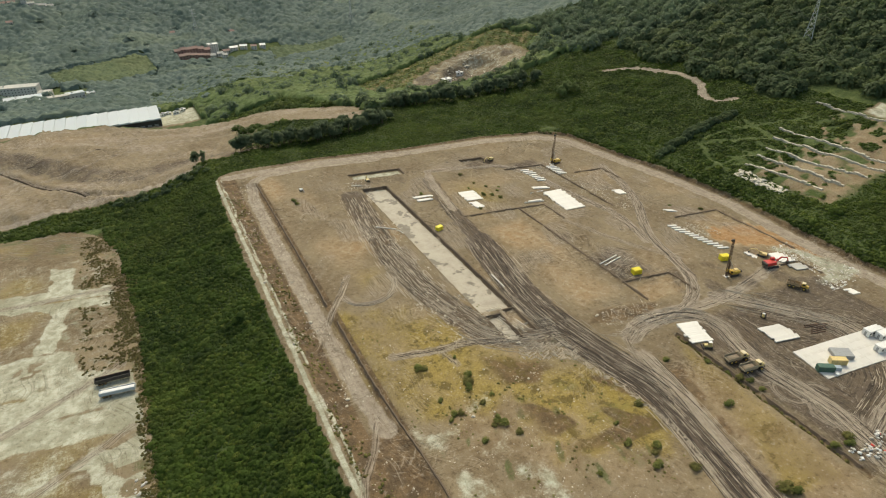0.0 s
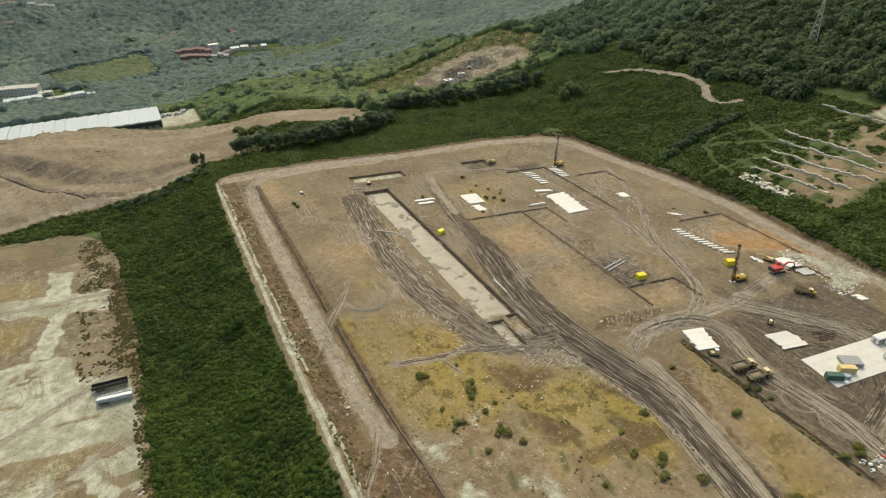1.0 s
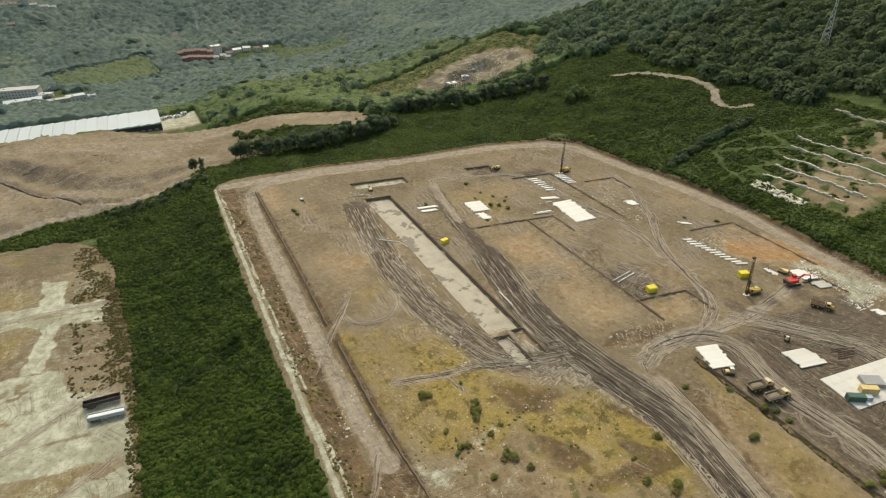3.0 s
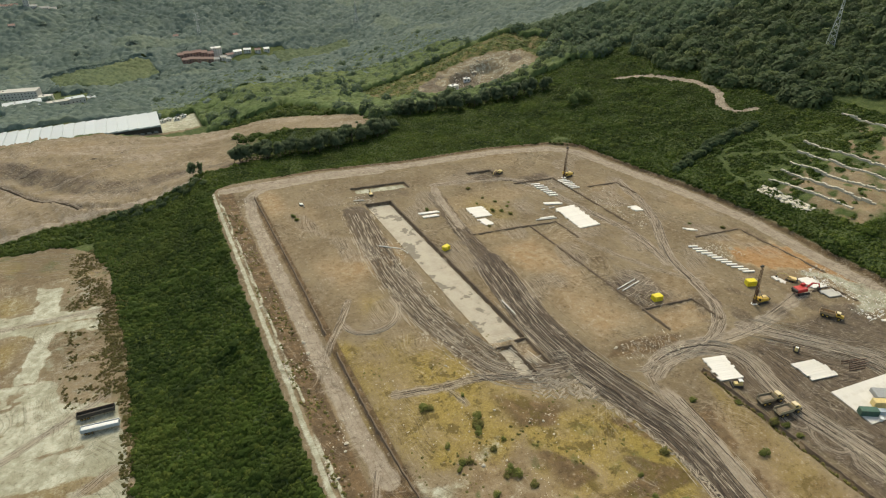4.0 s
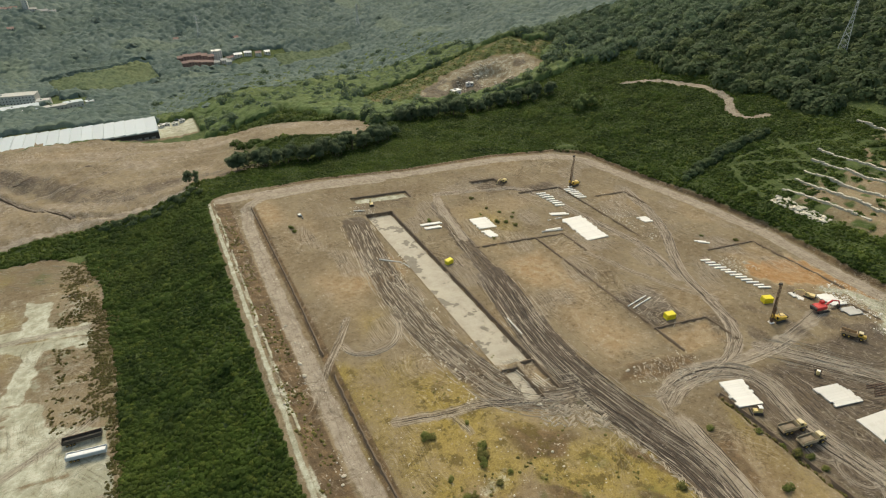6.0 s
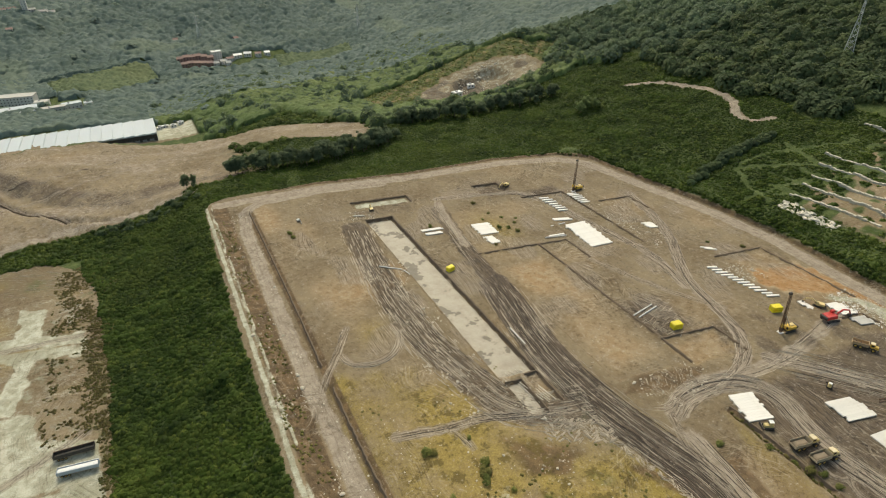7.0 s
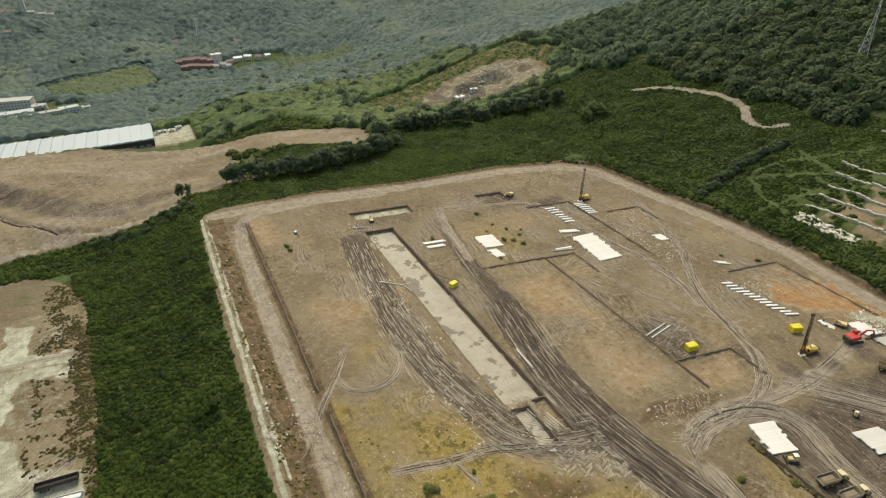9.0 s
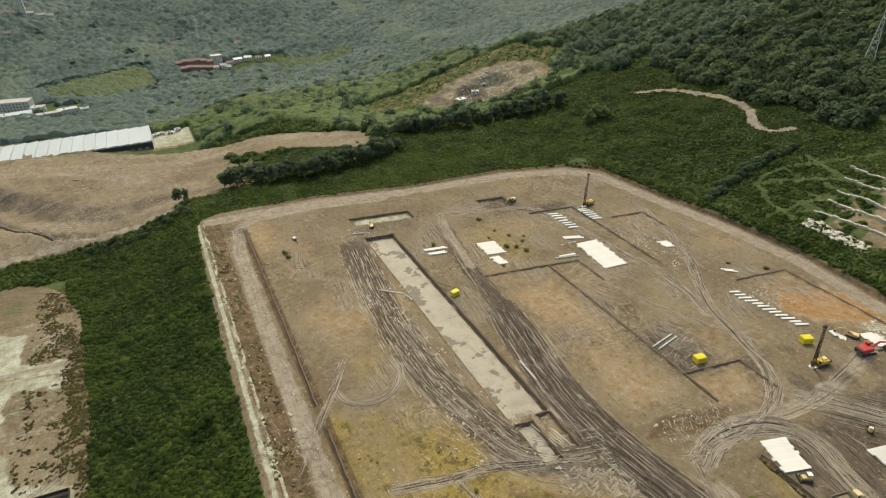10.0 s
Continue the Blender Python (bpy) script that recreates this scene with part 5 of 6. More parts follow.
# long continuous wheel marks: wet dark bottoms and dry pale lips
WET = plain("wet_rut_soil", (0.055, 0.042, 0.031), 0.8, wear=0.25, scale=0.5, dirt=(0.11, 0.086, 0.063))
D, P = "long dark wheel marks pressed into the soil", "long pale lips of soil beside wheel marks"
for k, (way, half, dark, pale_n, length, wide) in enumerate((
        (1, 8.5, 80, 50, 34, 1.5), (5, 1.9, 9, 7, 34, 1.1), (6, 1.2, 3, 3, 13, 1.0), (7, 1.7, 3, 20, 22, 0.9), (8, 1.6, 3, 9, 18, 1.0),
        (2, 3.2, 3, 22, 26, 0.9), (3, 4.6, 24, 40, 28, 1.1), (9, 2.8, 7, 10, 40, 1.0), (10, 2.4, 6, 8, 36, 0.9), (12, 7, 26, 40, 26, 1.2),
        (0, 3.8, 12, 8, 26, 1.1), (4, 8, 22, 44, 20, 1.2), (13, 3.4, 10, 12, 24, 1.2))):
    ridges("wheel_marks", WAYS[way][2], half, dark, 200 + k, length, D, 0.0, wide, WET)
    ridges("wheel_lips", WAYS[way][2], half, pale_n, 240 + k, length * 0.7, P, 0.0, 1.1)

# ---- terrace walls on the hillside ----
def terrace(x0, y0, x1, y1, seed):
    r = random.Random(seed)
    t = thing("terrace_wall", Matrix(), "long pale dry-stone terrace wall on the slope", "terrace wall", "terrace walls")
    n = int(math.hypot(x1 - x0, y1 - y0) / 2.4)
    for k in range(n):
        u = (k + 0.5) / n
        x, y = x0 + (x1 - x0) * u + r.uniform(-0.25, 0.25), y0 + (y1 - y0) * u
        o = new("block", TERRACE[k % 3])
        o.parent = t
        o.matrix_world = pose(x, y, ground_at(x, y) + 0.1, r.uniform(-5, 5), 0, r.uniform(-8, 8)) @ Matrix.Diagonal((r.uniform(0.8, 1.2), 1.1, r.uniform(0.7, 1.3), 1))


TERRACE = []
for s in (1, 2, 3):
    b = box(-0.95, 0.95, -1.35, 1.35, -0.9, 0.75, bevel=0.1, top=(0.8, 0.95))
    rr = random.Random(s)
    for v in b.verts:
        v.co += Vector((rr.uniform(-0.12, 0.12), rr.uniform(-0.12, 0.12), rr.uniform(-0.12, 0.12)))
    me = bpy.data.meshes.new("block")
    b.to_mesh(me)
    b.free()
    me.materials.append(WALL_STONE)
    TERRACE.append(me)
for k, (x0, y0, x1, y1) in enumerate([(376, 216, 378, 140), (364, 211, 367, 142), (350, 206, 355, 144), (339, 203, 341, 148), (326, 201, 330, 153), (421, 222, 422, 168)]):
    terrace(x0, y0, x1, y1, k)


# ---- precast concrete laid out on the platform ----
BEAM = {}


def beam_mesh(length, wide, high, material):
    key = (round(length, 1), wide, high, material.name)
    if key not in BEAM:
        b = box(-length / 2, length / 2, -wide / 2, wide / 2, 0, high, bevel=0.015)
        me = bpy.data.meshes.new("beam")
        b.to_mesh(me)
        b.free()
        me.materials.append(material)
        BEAM[key] = me
    return BEAM[key]


def beam_pad(x0, x1, y0, y1, label, material=None, rows=1.2, high=0.5, slope=-0.17, jag=0.5, shift=0.0, seed=1):
    """Beams side by side: each lies along x, the stack runs along y, drawn over by shift."""
    material = material or CONCRETE
    r = random.Random(seed)
    cx, cy = (x0 + x1) / 2, (y0 + y1) / 2
    t = thing("beam_stack", on_ground(cx, cy), label, "concrete beams", "laid out concrete beams")
    n = max(1, int(round((y1 - y0) / rows)))
    for k in range(n):
        y = y0 + (k + 0.5) * (y1 - y0) / n - cy
        length = round(x1 - x0 - (r.choice((0, 0, 0.6, 1.0)) if jag else 0), 1)
        o = new("beam", beam_mesh(length, round((y1 - y0) / n * math.cos(math.atan(slope)) - 0.004, 3), high, material))
        o.parent = t
        dx = r.uniform(-jag, jag) + shift * (k / max(1, n - 1) - 0.5)
        o.matrix_basis = pose(dx, y + slope * dx, 0.05, 0, 0, math.degrees(math.atan(slope)))
    return t


W = "white precast concrete beams laid in rows"
beam_pad(169.9, 179.6, 99.8, 113, W + " near the dump trucks", shift=3.2, seed=1, slope=-0.3)
beam_pad(199.2, 211.2, 84.2, 94.0, "grey-white concrete beams laid on the bare soil", PAD, seed=2, slope=-0.24)
beam_pad(199.8, 213.2, 221, 247.5, W + " in a long stack", seed=3, shift=2.0, slope=-0.12, jag=0.7)
beam_pad(153, 163.6, 258.5, 271.5, W + " beside green bushes", seed=4, slope=-0.22)
beam_pad(152.9, 158.4, 248.5, 256.5, W + " in a short stack", seed=5, slope=-0.22)
beam_pad(125.8, 138, 276.8, 279, W + " beside the long basin", seed=6, slope=-0.2)
beam_pad(125.4, 135.5, 272.2, 274.6, W + " beside the long basin", seed=7, slope=-0.2)
beam_pad(199, 210, 253, 256, W + " as a single row", seed=8, slope=-0.4)
beam_pad(240, 246, 221.5, 228, W + " in a sunken pit", seed=9, slope=-0.3)
beam_pad(260.5, 264.8, 90, 94.5, W + " at the platform edge", seed=10, slope=-0.3)
beam_pad(249, 252, 131, 139.5, W + " next to a machine", seed=11, slope=-0.3)
beam_pad(256.5, 264, 122.5, 131.5, W + " behind the red excavator", seed=12, slope=-0.3)
beam_pad(257.5, 265, 115, 120.5, "grey concrete slabs behind the red excavator", GREY_CONCRETE, seed=13, slope=-0.3)
beam_pad(185, 194, 239.6, 240.8, W + " by a pit", seed=14, slope=-0.2)
for k in range(7):
    beam_pad(208.6, 214.6 + (k % 3) * 0.6, 281.6 - 3.1 * k, 282.9 - 3.1 * k, "single row of white concrete beams beside the drill rig", seed=20 + k, slope=-0.3, jag=0.3)
for k in range(6):
    beam_pad(226.4, 233.0, 277.5 - 2.6 * k, 278.8 - 2.6 * k, "single row of white concrete beams at the drill rig's foot", seed=30 + k, slope=-0.3, jag=0.3)
for k in range(12):
    beam_pad(234.6 + 0.45 * k, 240.6 + 0.45 * k, 176.6 - 2.7 * k, 177.8 - 2.7 * k, "one of a rank of white concrete beams", seed=40 + k, slope=-0.45, jag=0.3)
beam_pad(248, 254, 190, 192.5, "grey-white beams dropped by the ring road", seed=55, slope=-0.8)


def pole(a, b, r, label, material):
    za, zb = ground_at(*a), ground_at(*b)
    bm = rod((a[0], a[1], za + r), (b[0], b[1], zb + r), r, r, sides=10)
    rod((a[0], a[1], za + r), (a[0] + (b[0] - a[0]) * 0.02, a[1] + (b[1] - a[1]) * 0.02, za + r), r * 1.18, r * 1.18, bm, 10)
    ob = part("pole", bm, material)
    tagged(ob, label, "pole", "loose poles")


for a, b, rad in (((123, 184.1), (122.7, 172.5), 0.32), ((91.4, 256), (100.5, 248.2), 0.28), ((176.1, 166.2), (188.6, 168.4), 0.3), ((177, 164.0), (189.5, 166.4), 0.3), ((101, 247), (102, 242), 0.25), ((182, 240.4), (194, 237.2), 0.3), ((98, 314), (104, 311.5), 0.28), ((193, 250), (203, 250.5), 0.25)):
    pole(a, b, rad, "pale concrete pole lying on the mud", CONCRETE)
for k in range(7):
    a = (217 + 1.2 * k % 5, 82.5 + 0.75 * k)
    pole(a, (a[0] + 7 + (k % 3), a[1] - 1.9), 0.2, "dark rusty steel pipe lying on the soil", RUST)
for k in range(9):
    pole((107.5 + 0.75 * k, 163.5 - 0.5 * (k % 3)), (110.2 + 0.75 * k, 142.5 + 1.1 * (k % 4)), 0.17, "long pale hose lying across the basin's end", PALE_STONE)
rp = random.Random(3)
for k in range(16):
    x, y, a = rp.uniform(150, 172), rp.uniform(119, 131), rp.uniform(-0.5, 2.2)
    pole((x, y), (x + 3.4 * math.cos(a), y + 3.4 * math.sin(a)), 0.14, "short pale pole among cut debris", TIMBER)
for k in range(22):
    x, y, a = rp.choice(((154, 298), (164, 300), (131, 312), (122, 318), (183, 158)))[0] + rp.uniform(-8, 8), 0, rp.uniform(0, 3.1)
    y = 300 + rp.uniform(-6, 18) if x < 172 else 160 + rp.uniform(-6, 6)
    pole((x, y), (x + 4 * math.cos(a), y + 4 * math.sin(a)), 0.13, "loose timber lying on the mud", TIMBER)


# ---- machines ----
def wheel(parent, x, y, r, w):
    t = rod((x, y - w / 2, r), (x, y + w / 2, r), r, r, sides=16)
    o = part("wheel", t, RUBBER, parent)
    hub = rod((x, y - w / 2 - 0.03, r), (x, y + w / 2 + 0.03, r), r * 0.5, r * 0.5, sides=10)
    part("rim", hub, YELLOW, o)


def tracks(parent, length, gauge, w=0.6, h=0.9):
    for s in (-1, 1):
        b = box(-length / 2, length / 2, s * gauge / 2 - w / 2, s * gauge / 2 + w / 2, 0, h, bevel=0.25)
        tr = part("crawler_track", b, RUBBER, parent)
        for k in range(4):
            u = -length / 2 + 0.5 + k * (length - 1) / 3
            part("roller", rod((u, s * (gauge / 2 + w / 2) - 0.06, h * 0.45), (u, s * (gauge / 2 + w / 2) + 0.06, h * 0.45), h * 0.3, sides=10), STEEL, tr)


PALE_CREAM = plain("pale_cream_paint", (0.70, 0.60, 0.38), 0.5, wear=0.1)
BED = plain("worn_bed_paint", (0.40, 0.33, 0.22), 0.7, wear=0.3)
WORN_BED = plain("rust_brown_bed", (0.42, 0.30, 0.17), 0.7, wear=0.3)
EARTH = plain("loose_earth", (0.24, 0.19, 0.13), 0.95, wear=0.2)


def dump_truck(m, label, paint_m=CREAM, load=True):
    t = thing("dump_truck", m, label, "dump truck", "dump trucks")
    part("chassis", box(-4.2, 4.0, -0.55, 0.55, 0.75, 1.25), STEEL, t)
    for x in (-3.1, -1.4, 2.9):
        for y in (-1.15, 1.15):
            wheel(t, x, y, 0.8, 0.65)
    bed = box(-4.6, 1.0, -1.4, 1.4, 1.35, 1.55)
    for y in (-1.4, 1.28):
        box(-4.5, 1.0, y, y + 0.12, 1.5, 2.75, bed, 0.03)
    box(0.9, 1.05, -1.4, 1.4, 1.5, 3.1, bed, 0.03)
    box(-4.7, -4.55, -1.25, 1.25, 1.55, 2.1, bed, 0.03)
    part("dump_bed", bed, BED if load else WORN_BED, t)
    if load:
        part("load", box(-4.3, 0.8, -1.25, 1.25, 1.5, 2.3, bevel=0.3, top=(0.75, 0.7)), EARTH, t, "brown earth load")
    cab = box(1.5, 3.0, -0.95, 0.95, 1.4, 3.3, bevel=0.12, top=(0.85, 0.92))
    c = part("cab", cab, paint_m, t)
    part("roof", box(1.45, 3.0, -0.9, 0.9, 3.3, 3.42, bevel=0.05), PALE_CREAM, c)
    part("windscreen", box(2.86, 3.0, -0.8, 0.8, 2.3, 3.1, bevel=0.02), GLASS, c)
    for y in (-0.97, 0.93):
        part("side_window", box(1.75, 2.75, y, y + 0.05, 2.3, 3.05, bevel=0.01), GLASS, c)
    part("bonnet", box(3.0, 4.5, -0.85, 0.85, 1.2, 2.3, bevel=0.12, top=(0.9, 0.85)), paint_m, t)
    part("bumper", box(4.4, 4.7, -1.2, 1.2, 0.8, 1.3), STEEL, t)
    return t


dump_truck(on_ground(175.8, 86.6, -12, 1.12), "cream dump truck with a grey bed parked on mud")
dump_truck(on_ground(176.4, 80.2, -10, 1.12), "cream dump truck parked beside its twin on mud")
dump_truck(on_ground(243.2, 106.5, -62), "yellow dump truck with a rust-brown bed on the haul way", YELLOW, False)


def excavator(m, label, body_m, reach=1.0, slew=0, scale=1.0):
    t = thing("excavator", m, label, "excavator", "excavators")
    tracks(t, 4.4 * scale, 2.6 * scale, 0.65 * scale)
    turn = pose(0, 0, 0, 0, 0, slew) @ Matrix.Scale(scale, 4)
    part("slew_ring", box(-0.7, 0.7, -0.7, 0.7, 0.85, 1.05, turn=turn), STEEL, t)
    up = part("upper_body", box(-2.6, 1.2, -1.35, 1.35, 1.05, 2.2, bevel=0.15, top=(0.94, 0.95), turn=turn), body_m, t)
    part("counterweight", box(-3.1, -2.5, -1.3, 1.3, 1.1, 2.1, bevel=0.2, turn=turn), STEEL, up)
    cab = part("cab", box(0.0, 1.5, 0.3, 1.3, 1.3, 3.0, bevel=0.12, top=(0.85, 0.92), turn=turn), body_m, t)
    part("window", box(1.36, 1.52, 0.42, 1.18, 1.8, 2.8, bevel=0.02, turn=turn), GLASS, cab)
    b = rod((1.1, -0.2, 1.7), (3.4, -0.2, 4.3 * reach), 0.34, 0.28, sides=6)
    rod((3.4, -0.2, 4.3 * reach), (6.0, -0.2, 3.4 * reach), 0.28, 0.22, b, 6)
    bmesh.ops.transform(b, matrix=turn, verts=b.verts)
    part("boom", b, body_m, t)
    b = rod((6.0, -0.2, 3.4 * reach), (6.9, -0.2, 1.0), 0.22, 0.18, sides=6)
    bmesh.ops.transform(b, matrix=turn, verts=b.verts)
    arm = part("stick", b, body_m, t)
    part("bucket", box(6.3, 7.3, -0.75, 0.35, 0.25, 1.05, bevel=0.15, top=(0.7, 1), turn=turn), STEEL, arm)
    b = rod((1.2, -0.2, 2.2), (3.0, -0.2, 3.6 * reach), 0.10, sides=6)
    bmesh.ops.transform(b, matrix=turn, verts=b.verts)
    part("cylinder", b, GREY, t)
    return t


excavator(on_ground(249.0, 124.4, -12), "bright red crawler excavator with its arm stretched out", RED, 0.75, 0, 1.45)
excavator(on_ground(254.0, 133.0, 100), "dusty grey-yellow excavator on the haul way", CREAM, 0.8, 20, 0.9)
excavator(on_ground(199.0, 307.0, 200), "pale excavator digging in a small pit", CREAM, 0.9, 0, 0.95)
excavator(on_ground(68.0, 323.2, -80), "small white excavator standing on ochre soil", WHITE, 0.8, 0, 0.6)
excavator(on_ground(110.3, 316.6, 80), "pale excavator at the head of the basin", CREAM, 0.9, 0, 0.75)


def dozer(m, label):
    t = thing("bulldozer", m, label, "bulldozer")
    tracks(t, 3.4, 2.2, 0.6, 0.95)
    part("hull", box(-1.5, 1.6, -0.75, 0.75, 0.6, 1.7, bevel=0.12), CREAM, t)
    c = part("cab", box(-1.2, 0.3, -0.75, 0.75, 1.7, 2.9, bevel=0.1, top=(0.85, 0.9)), CREAM, t)
    part("roof", box(-1.25, 0.35, -0.8, 0.8, 2.9, 3.02), WHITE, c)
    part("window", box(0.18, 0.32, -0.6, 0.6, 2.0, 2.75, bevel=0.02), GLASS, c)
    part("blade", box(2.2, 2.45, -1.7, 1.7, 0.1, 1.2, bevel=0.06), STEEL, t)
    for y in (-1.0, 1.0):
        part("push_arm", box(0.2, 2.2, y - 0.1, y + 0.1, 0.45, 0.65, bevel=0.02), STEEL, t)
    return t


dozer(on_ground(172.2, 97.2, 150), "cream bulldozer beside the stacked beams")
dozer(on_ground(209.5, 99.5, 30), "cream bulldozer on open soil").scale = (0.7, 0.7, 0.7)


def drill_rig(m, label, lean):
    t = thing("drill_rig", m, label, "drill rig", "drill rigs")
    tracks(t, 5.0, 3.2, 0.75, 1.0)
    up = part("upper_body", box(-3.6, 1.3, -1.5, 1.5, 1.1, 2.5, bevel=0.18, top=(0.95, 0.95)), YELLOW, t)
    part("counterweight", box(-4.3, -3.5, -1.4, 1.4, 1.2, 2.4, bevel=0.2), STEEL, up)
    part("engine_cover", box(-3.0, -0.8, -1.1, 0.6, 2.5, 2.9, bevel=0.1), CREAM, up)
    cab = part("cab", box(0.1, 1.8, 0.5, 1.6, 1.4, 3.2, bevel=0.12, top=(0.86, 0.9)), YELLOW, t)
    part("window", box(1.66, 1.82, 0.62, 1.48, 1.9, 3.0, bevel=0.02), GLASS, cab)
    tip = 20.5
    mast = bmesh.new()
    for sx, sy in ((-0.42, -0.42), (-0.42, 0.42), (0.42, -0.42), (0.42, 0.42)):
        rod((3.4 + sx, sy, 0.3), (3.4 + sx * 0.7 + lean, sy * 0.7, tip), 0.13, 0.11, mast, 6)
    for k in range(14):
        z0, z1, s = 0.8 + 1.4 * k, 2.2 + 1.4 * k, 1 if k % 2 else -1
        o = lean * z0 / tip
        for y in (-0.38, 0.38):
            rod((3.0 + o + (0.8 if s > 0 else 0), y, z0), (3.0 + o + (0 if s > 0 else 0.8), y, z1), 0.06, bm=mast, sides=5)
    box(3.1, 3.6, -0.3, 0.3, 0.3, 7.5, mast, 0.05)
    ms = part("mast", mast, RUST, t, "dark steel lattice mast")
    part("rotary_head", box(3.7, 4.6, -0.45, 0.45, 3.0, 4.6, bevel=0.08), YELLOW, ms)
    part("drill_rod", rod((4.2, 0, 0.0), (4.2 + lean * 0.6, 0, 14), 0.2, sides=8), RUST, ms)
    part("mast_head", box(3.0 + lean, 4.5 + lean, -0.4, 0.4, tip - 0.2, tip + 0.7, bevel=0.06), STEEL, ms)
    for y in (-0.9, 0.9):
        part("stay", rod((0.0, y, 2.4), (3.3 + lean * 0.4, y * 0.3, 9.5), 0.13, sides=6), GREY, t)
    part("foot_plate", box(2.4, 4.8, -1.1, 1.1, -0.1, 0.25, bevel=0.04), WHITE, t)
    return t


drill_rig(on_ground(226.0, 128.4, 172), "yellow piling rig with a tall dark mast", 2.2)
drill_rig(on_ground(236.6, 281.4, 185), "dark piling rig with a tall mast beside laid beams", -0.9)


# ---- cages, containers, cabins, trailers ----
def cage(m, label):
    t = thing("yellow_cage", m, label, "cage", "yellow cages")
    part("base", box(-2.2, 2.2, -1.5, 1.5, 0, 0.3), CAGE_YELLOW, t)
    for x in (-2.1, -0.7, 0.7, 2.1):
        for y in (-1.4, 1.4):
            part("post", box(x - 0.1, x + 0.1, y - 0.1, y + 0.1, 0.3, 2.5, bevel=0.02), CAGE_YELLOW, t)
    for z in (0.9, 1.5, 2.1):
        for y in (-1.4, 1.4):
            part("rail", box(-2.1, 2.1, y - 0.07, y + 0.07, z, z + 0.3, bevel=0.02), CAGE_YELLOW, t)
    for x in (-2.1, 2.1):
        part("end_panel", box(x - 0.06, x + 0.06, -1.35, 1.35, 0.4, 2.3, bevel=0.02), CAGE_YELLOW, t)
    lid = box(-2.2, 2.2, -1.5, 1.5, 2.5, 2.68)
    for k in range(5):
        box(-1.9 + 0.85 * k, -1.6 + 0.85 * k, -1.4, 1.4, 2.68, 2.78, lid, 0.02)
    part("lid", lid, CAGE_YELLOW, t)
    return t


yc = cage(on_ground(121.6, 236.5, 15), "bright yellow steel cage at the rim of the basin")
yc.scale = (0.85, 0.85, 0.85)
cage(on_ground(186.0, 151.6, -10), "bright yellow steel cage beside a pit").scale = (0.98, 0.98, 0.98)
cage(on_ground(233.8, 139.6, -20), "bright yellow steel cage behind the piling rig")


def container(m, paint_m, label, length=6.06, wide=2.44, high=2.6):
    t = thing("container", m, label, "container", "containers")
    b = box(-length / 2, length / 2, -wide / 2, wide / 2, 0.12, high, bevel=0.03)
    n = int(length / 0.55)
    for k in range(n):
        u = -length / 2 + 0.3 + k * (length - 0.6) / (n - 1)
        for s in (-1, 1):
            box(u - 0.13, u + 0.13, s * wide / 2 - 0.035, s * wide / 2 + 0.035, 0.3, high - 0.2, b, 0)
    body = part("body", b, paint_m, t)
    r = box(-length / 2, length / 2, -wide / 2, wide / 2, high, high + 0.06, bevel=0.02)
    for k in range(n):
        u = -length / 2 + 0.3 + k * (length - 0.6) / (n - 1)
        box(u - 0.1, u + 0.1, -wide / 2 + 0.1, wide / 2 - 0.1, high + 0.06, high + 0.1, r, 0)
    part("roof", r, paint_m, t)
    for s in (-1, 1):
        d = part("door", box(-length / 2 - 0.07, -length / 2, (0.04 if s > 0 else -wide / 2 + 0.06), (wide / 2 - 0.06 if s > 0 else -0.04), 0.22, high - 0.1, bevel=0.01), paint_m, body)
    for x in (-length / 2 + 0.1, length / 2 - 0.1):
        for y in (-wide / 2 + 0.1, wide / 2 - 0.1):
            part("corner_post", box(x - 0.12, x + 0.12, y - 0.12, y + 0.12, 0, high + 0.08, bevel=0.02), paint_m, t)
    return t


def cabin(m, label, length=7.2):
    t = thing("site_cabin", m, label, "site cabin", "white site cabins")
    part("wall", box(-length / 2, length / 2, -1.5, 1.5, 0.15, 2.75, bevel=0.04), WHITE, t)
    part("roof", box(-length / 2 - 0.1, length / 2 + 0.1, -1.6, 1.6, 2.75, 2.95, bevel=0.04), WHITE, t)
    n = int(length / 1.8)
    for k in range(n):
        u = -length / 2 + 1.0 + k * (length - 2) / max(1, n - 1)
        for s in (-1, 1):
            w = part("window", box(u - 0.5, u + 0.5, s * 1.5 - 0.05, s * 1.5 + 0.05, 1.1, 2.1, bevel=0.01), GLASS, t)
    part("door", box(-length / 2 - 0.05, -length / 2 + 0.02, -0.45, 0.45, 0.2, 2.2, bevel=0.01), GREY, t)
    for x in (-length / 2 + 0.4, length / 2 - 0.4):
        part("skid", box(x - 0.2, x + 0.2, -1.4, 1.4, 0, 0.15, bevel=0.02), STEEL, t)
    return t


slab_z = 0.32
pad_thing = thing("concrete_pad", pose(222.5, 67.4, 0.0, 0, 0, -8), "broad white concrete slab under the site cabins", "concrete pad")
pad_me = beam_mesh(4.04, 4.04, slab_z + 0.4, PAD)
for i in range(12):
    for j in range(4):
        o = new("slab", pad_me)
        o.parent = pad_thing
        o.matrix_basis = pose(-22.2 + 4.05 * i, -6 + 4.05 * j, -0.4 - 0.006 * ((i * 7 + j * 3) % 3))


def on_pad(x, y, turn):
    return pose(x, y, slab_z + 0.01, 0, 0, turn)


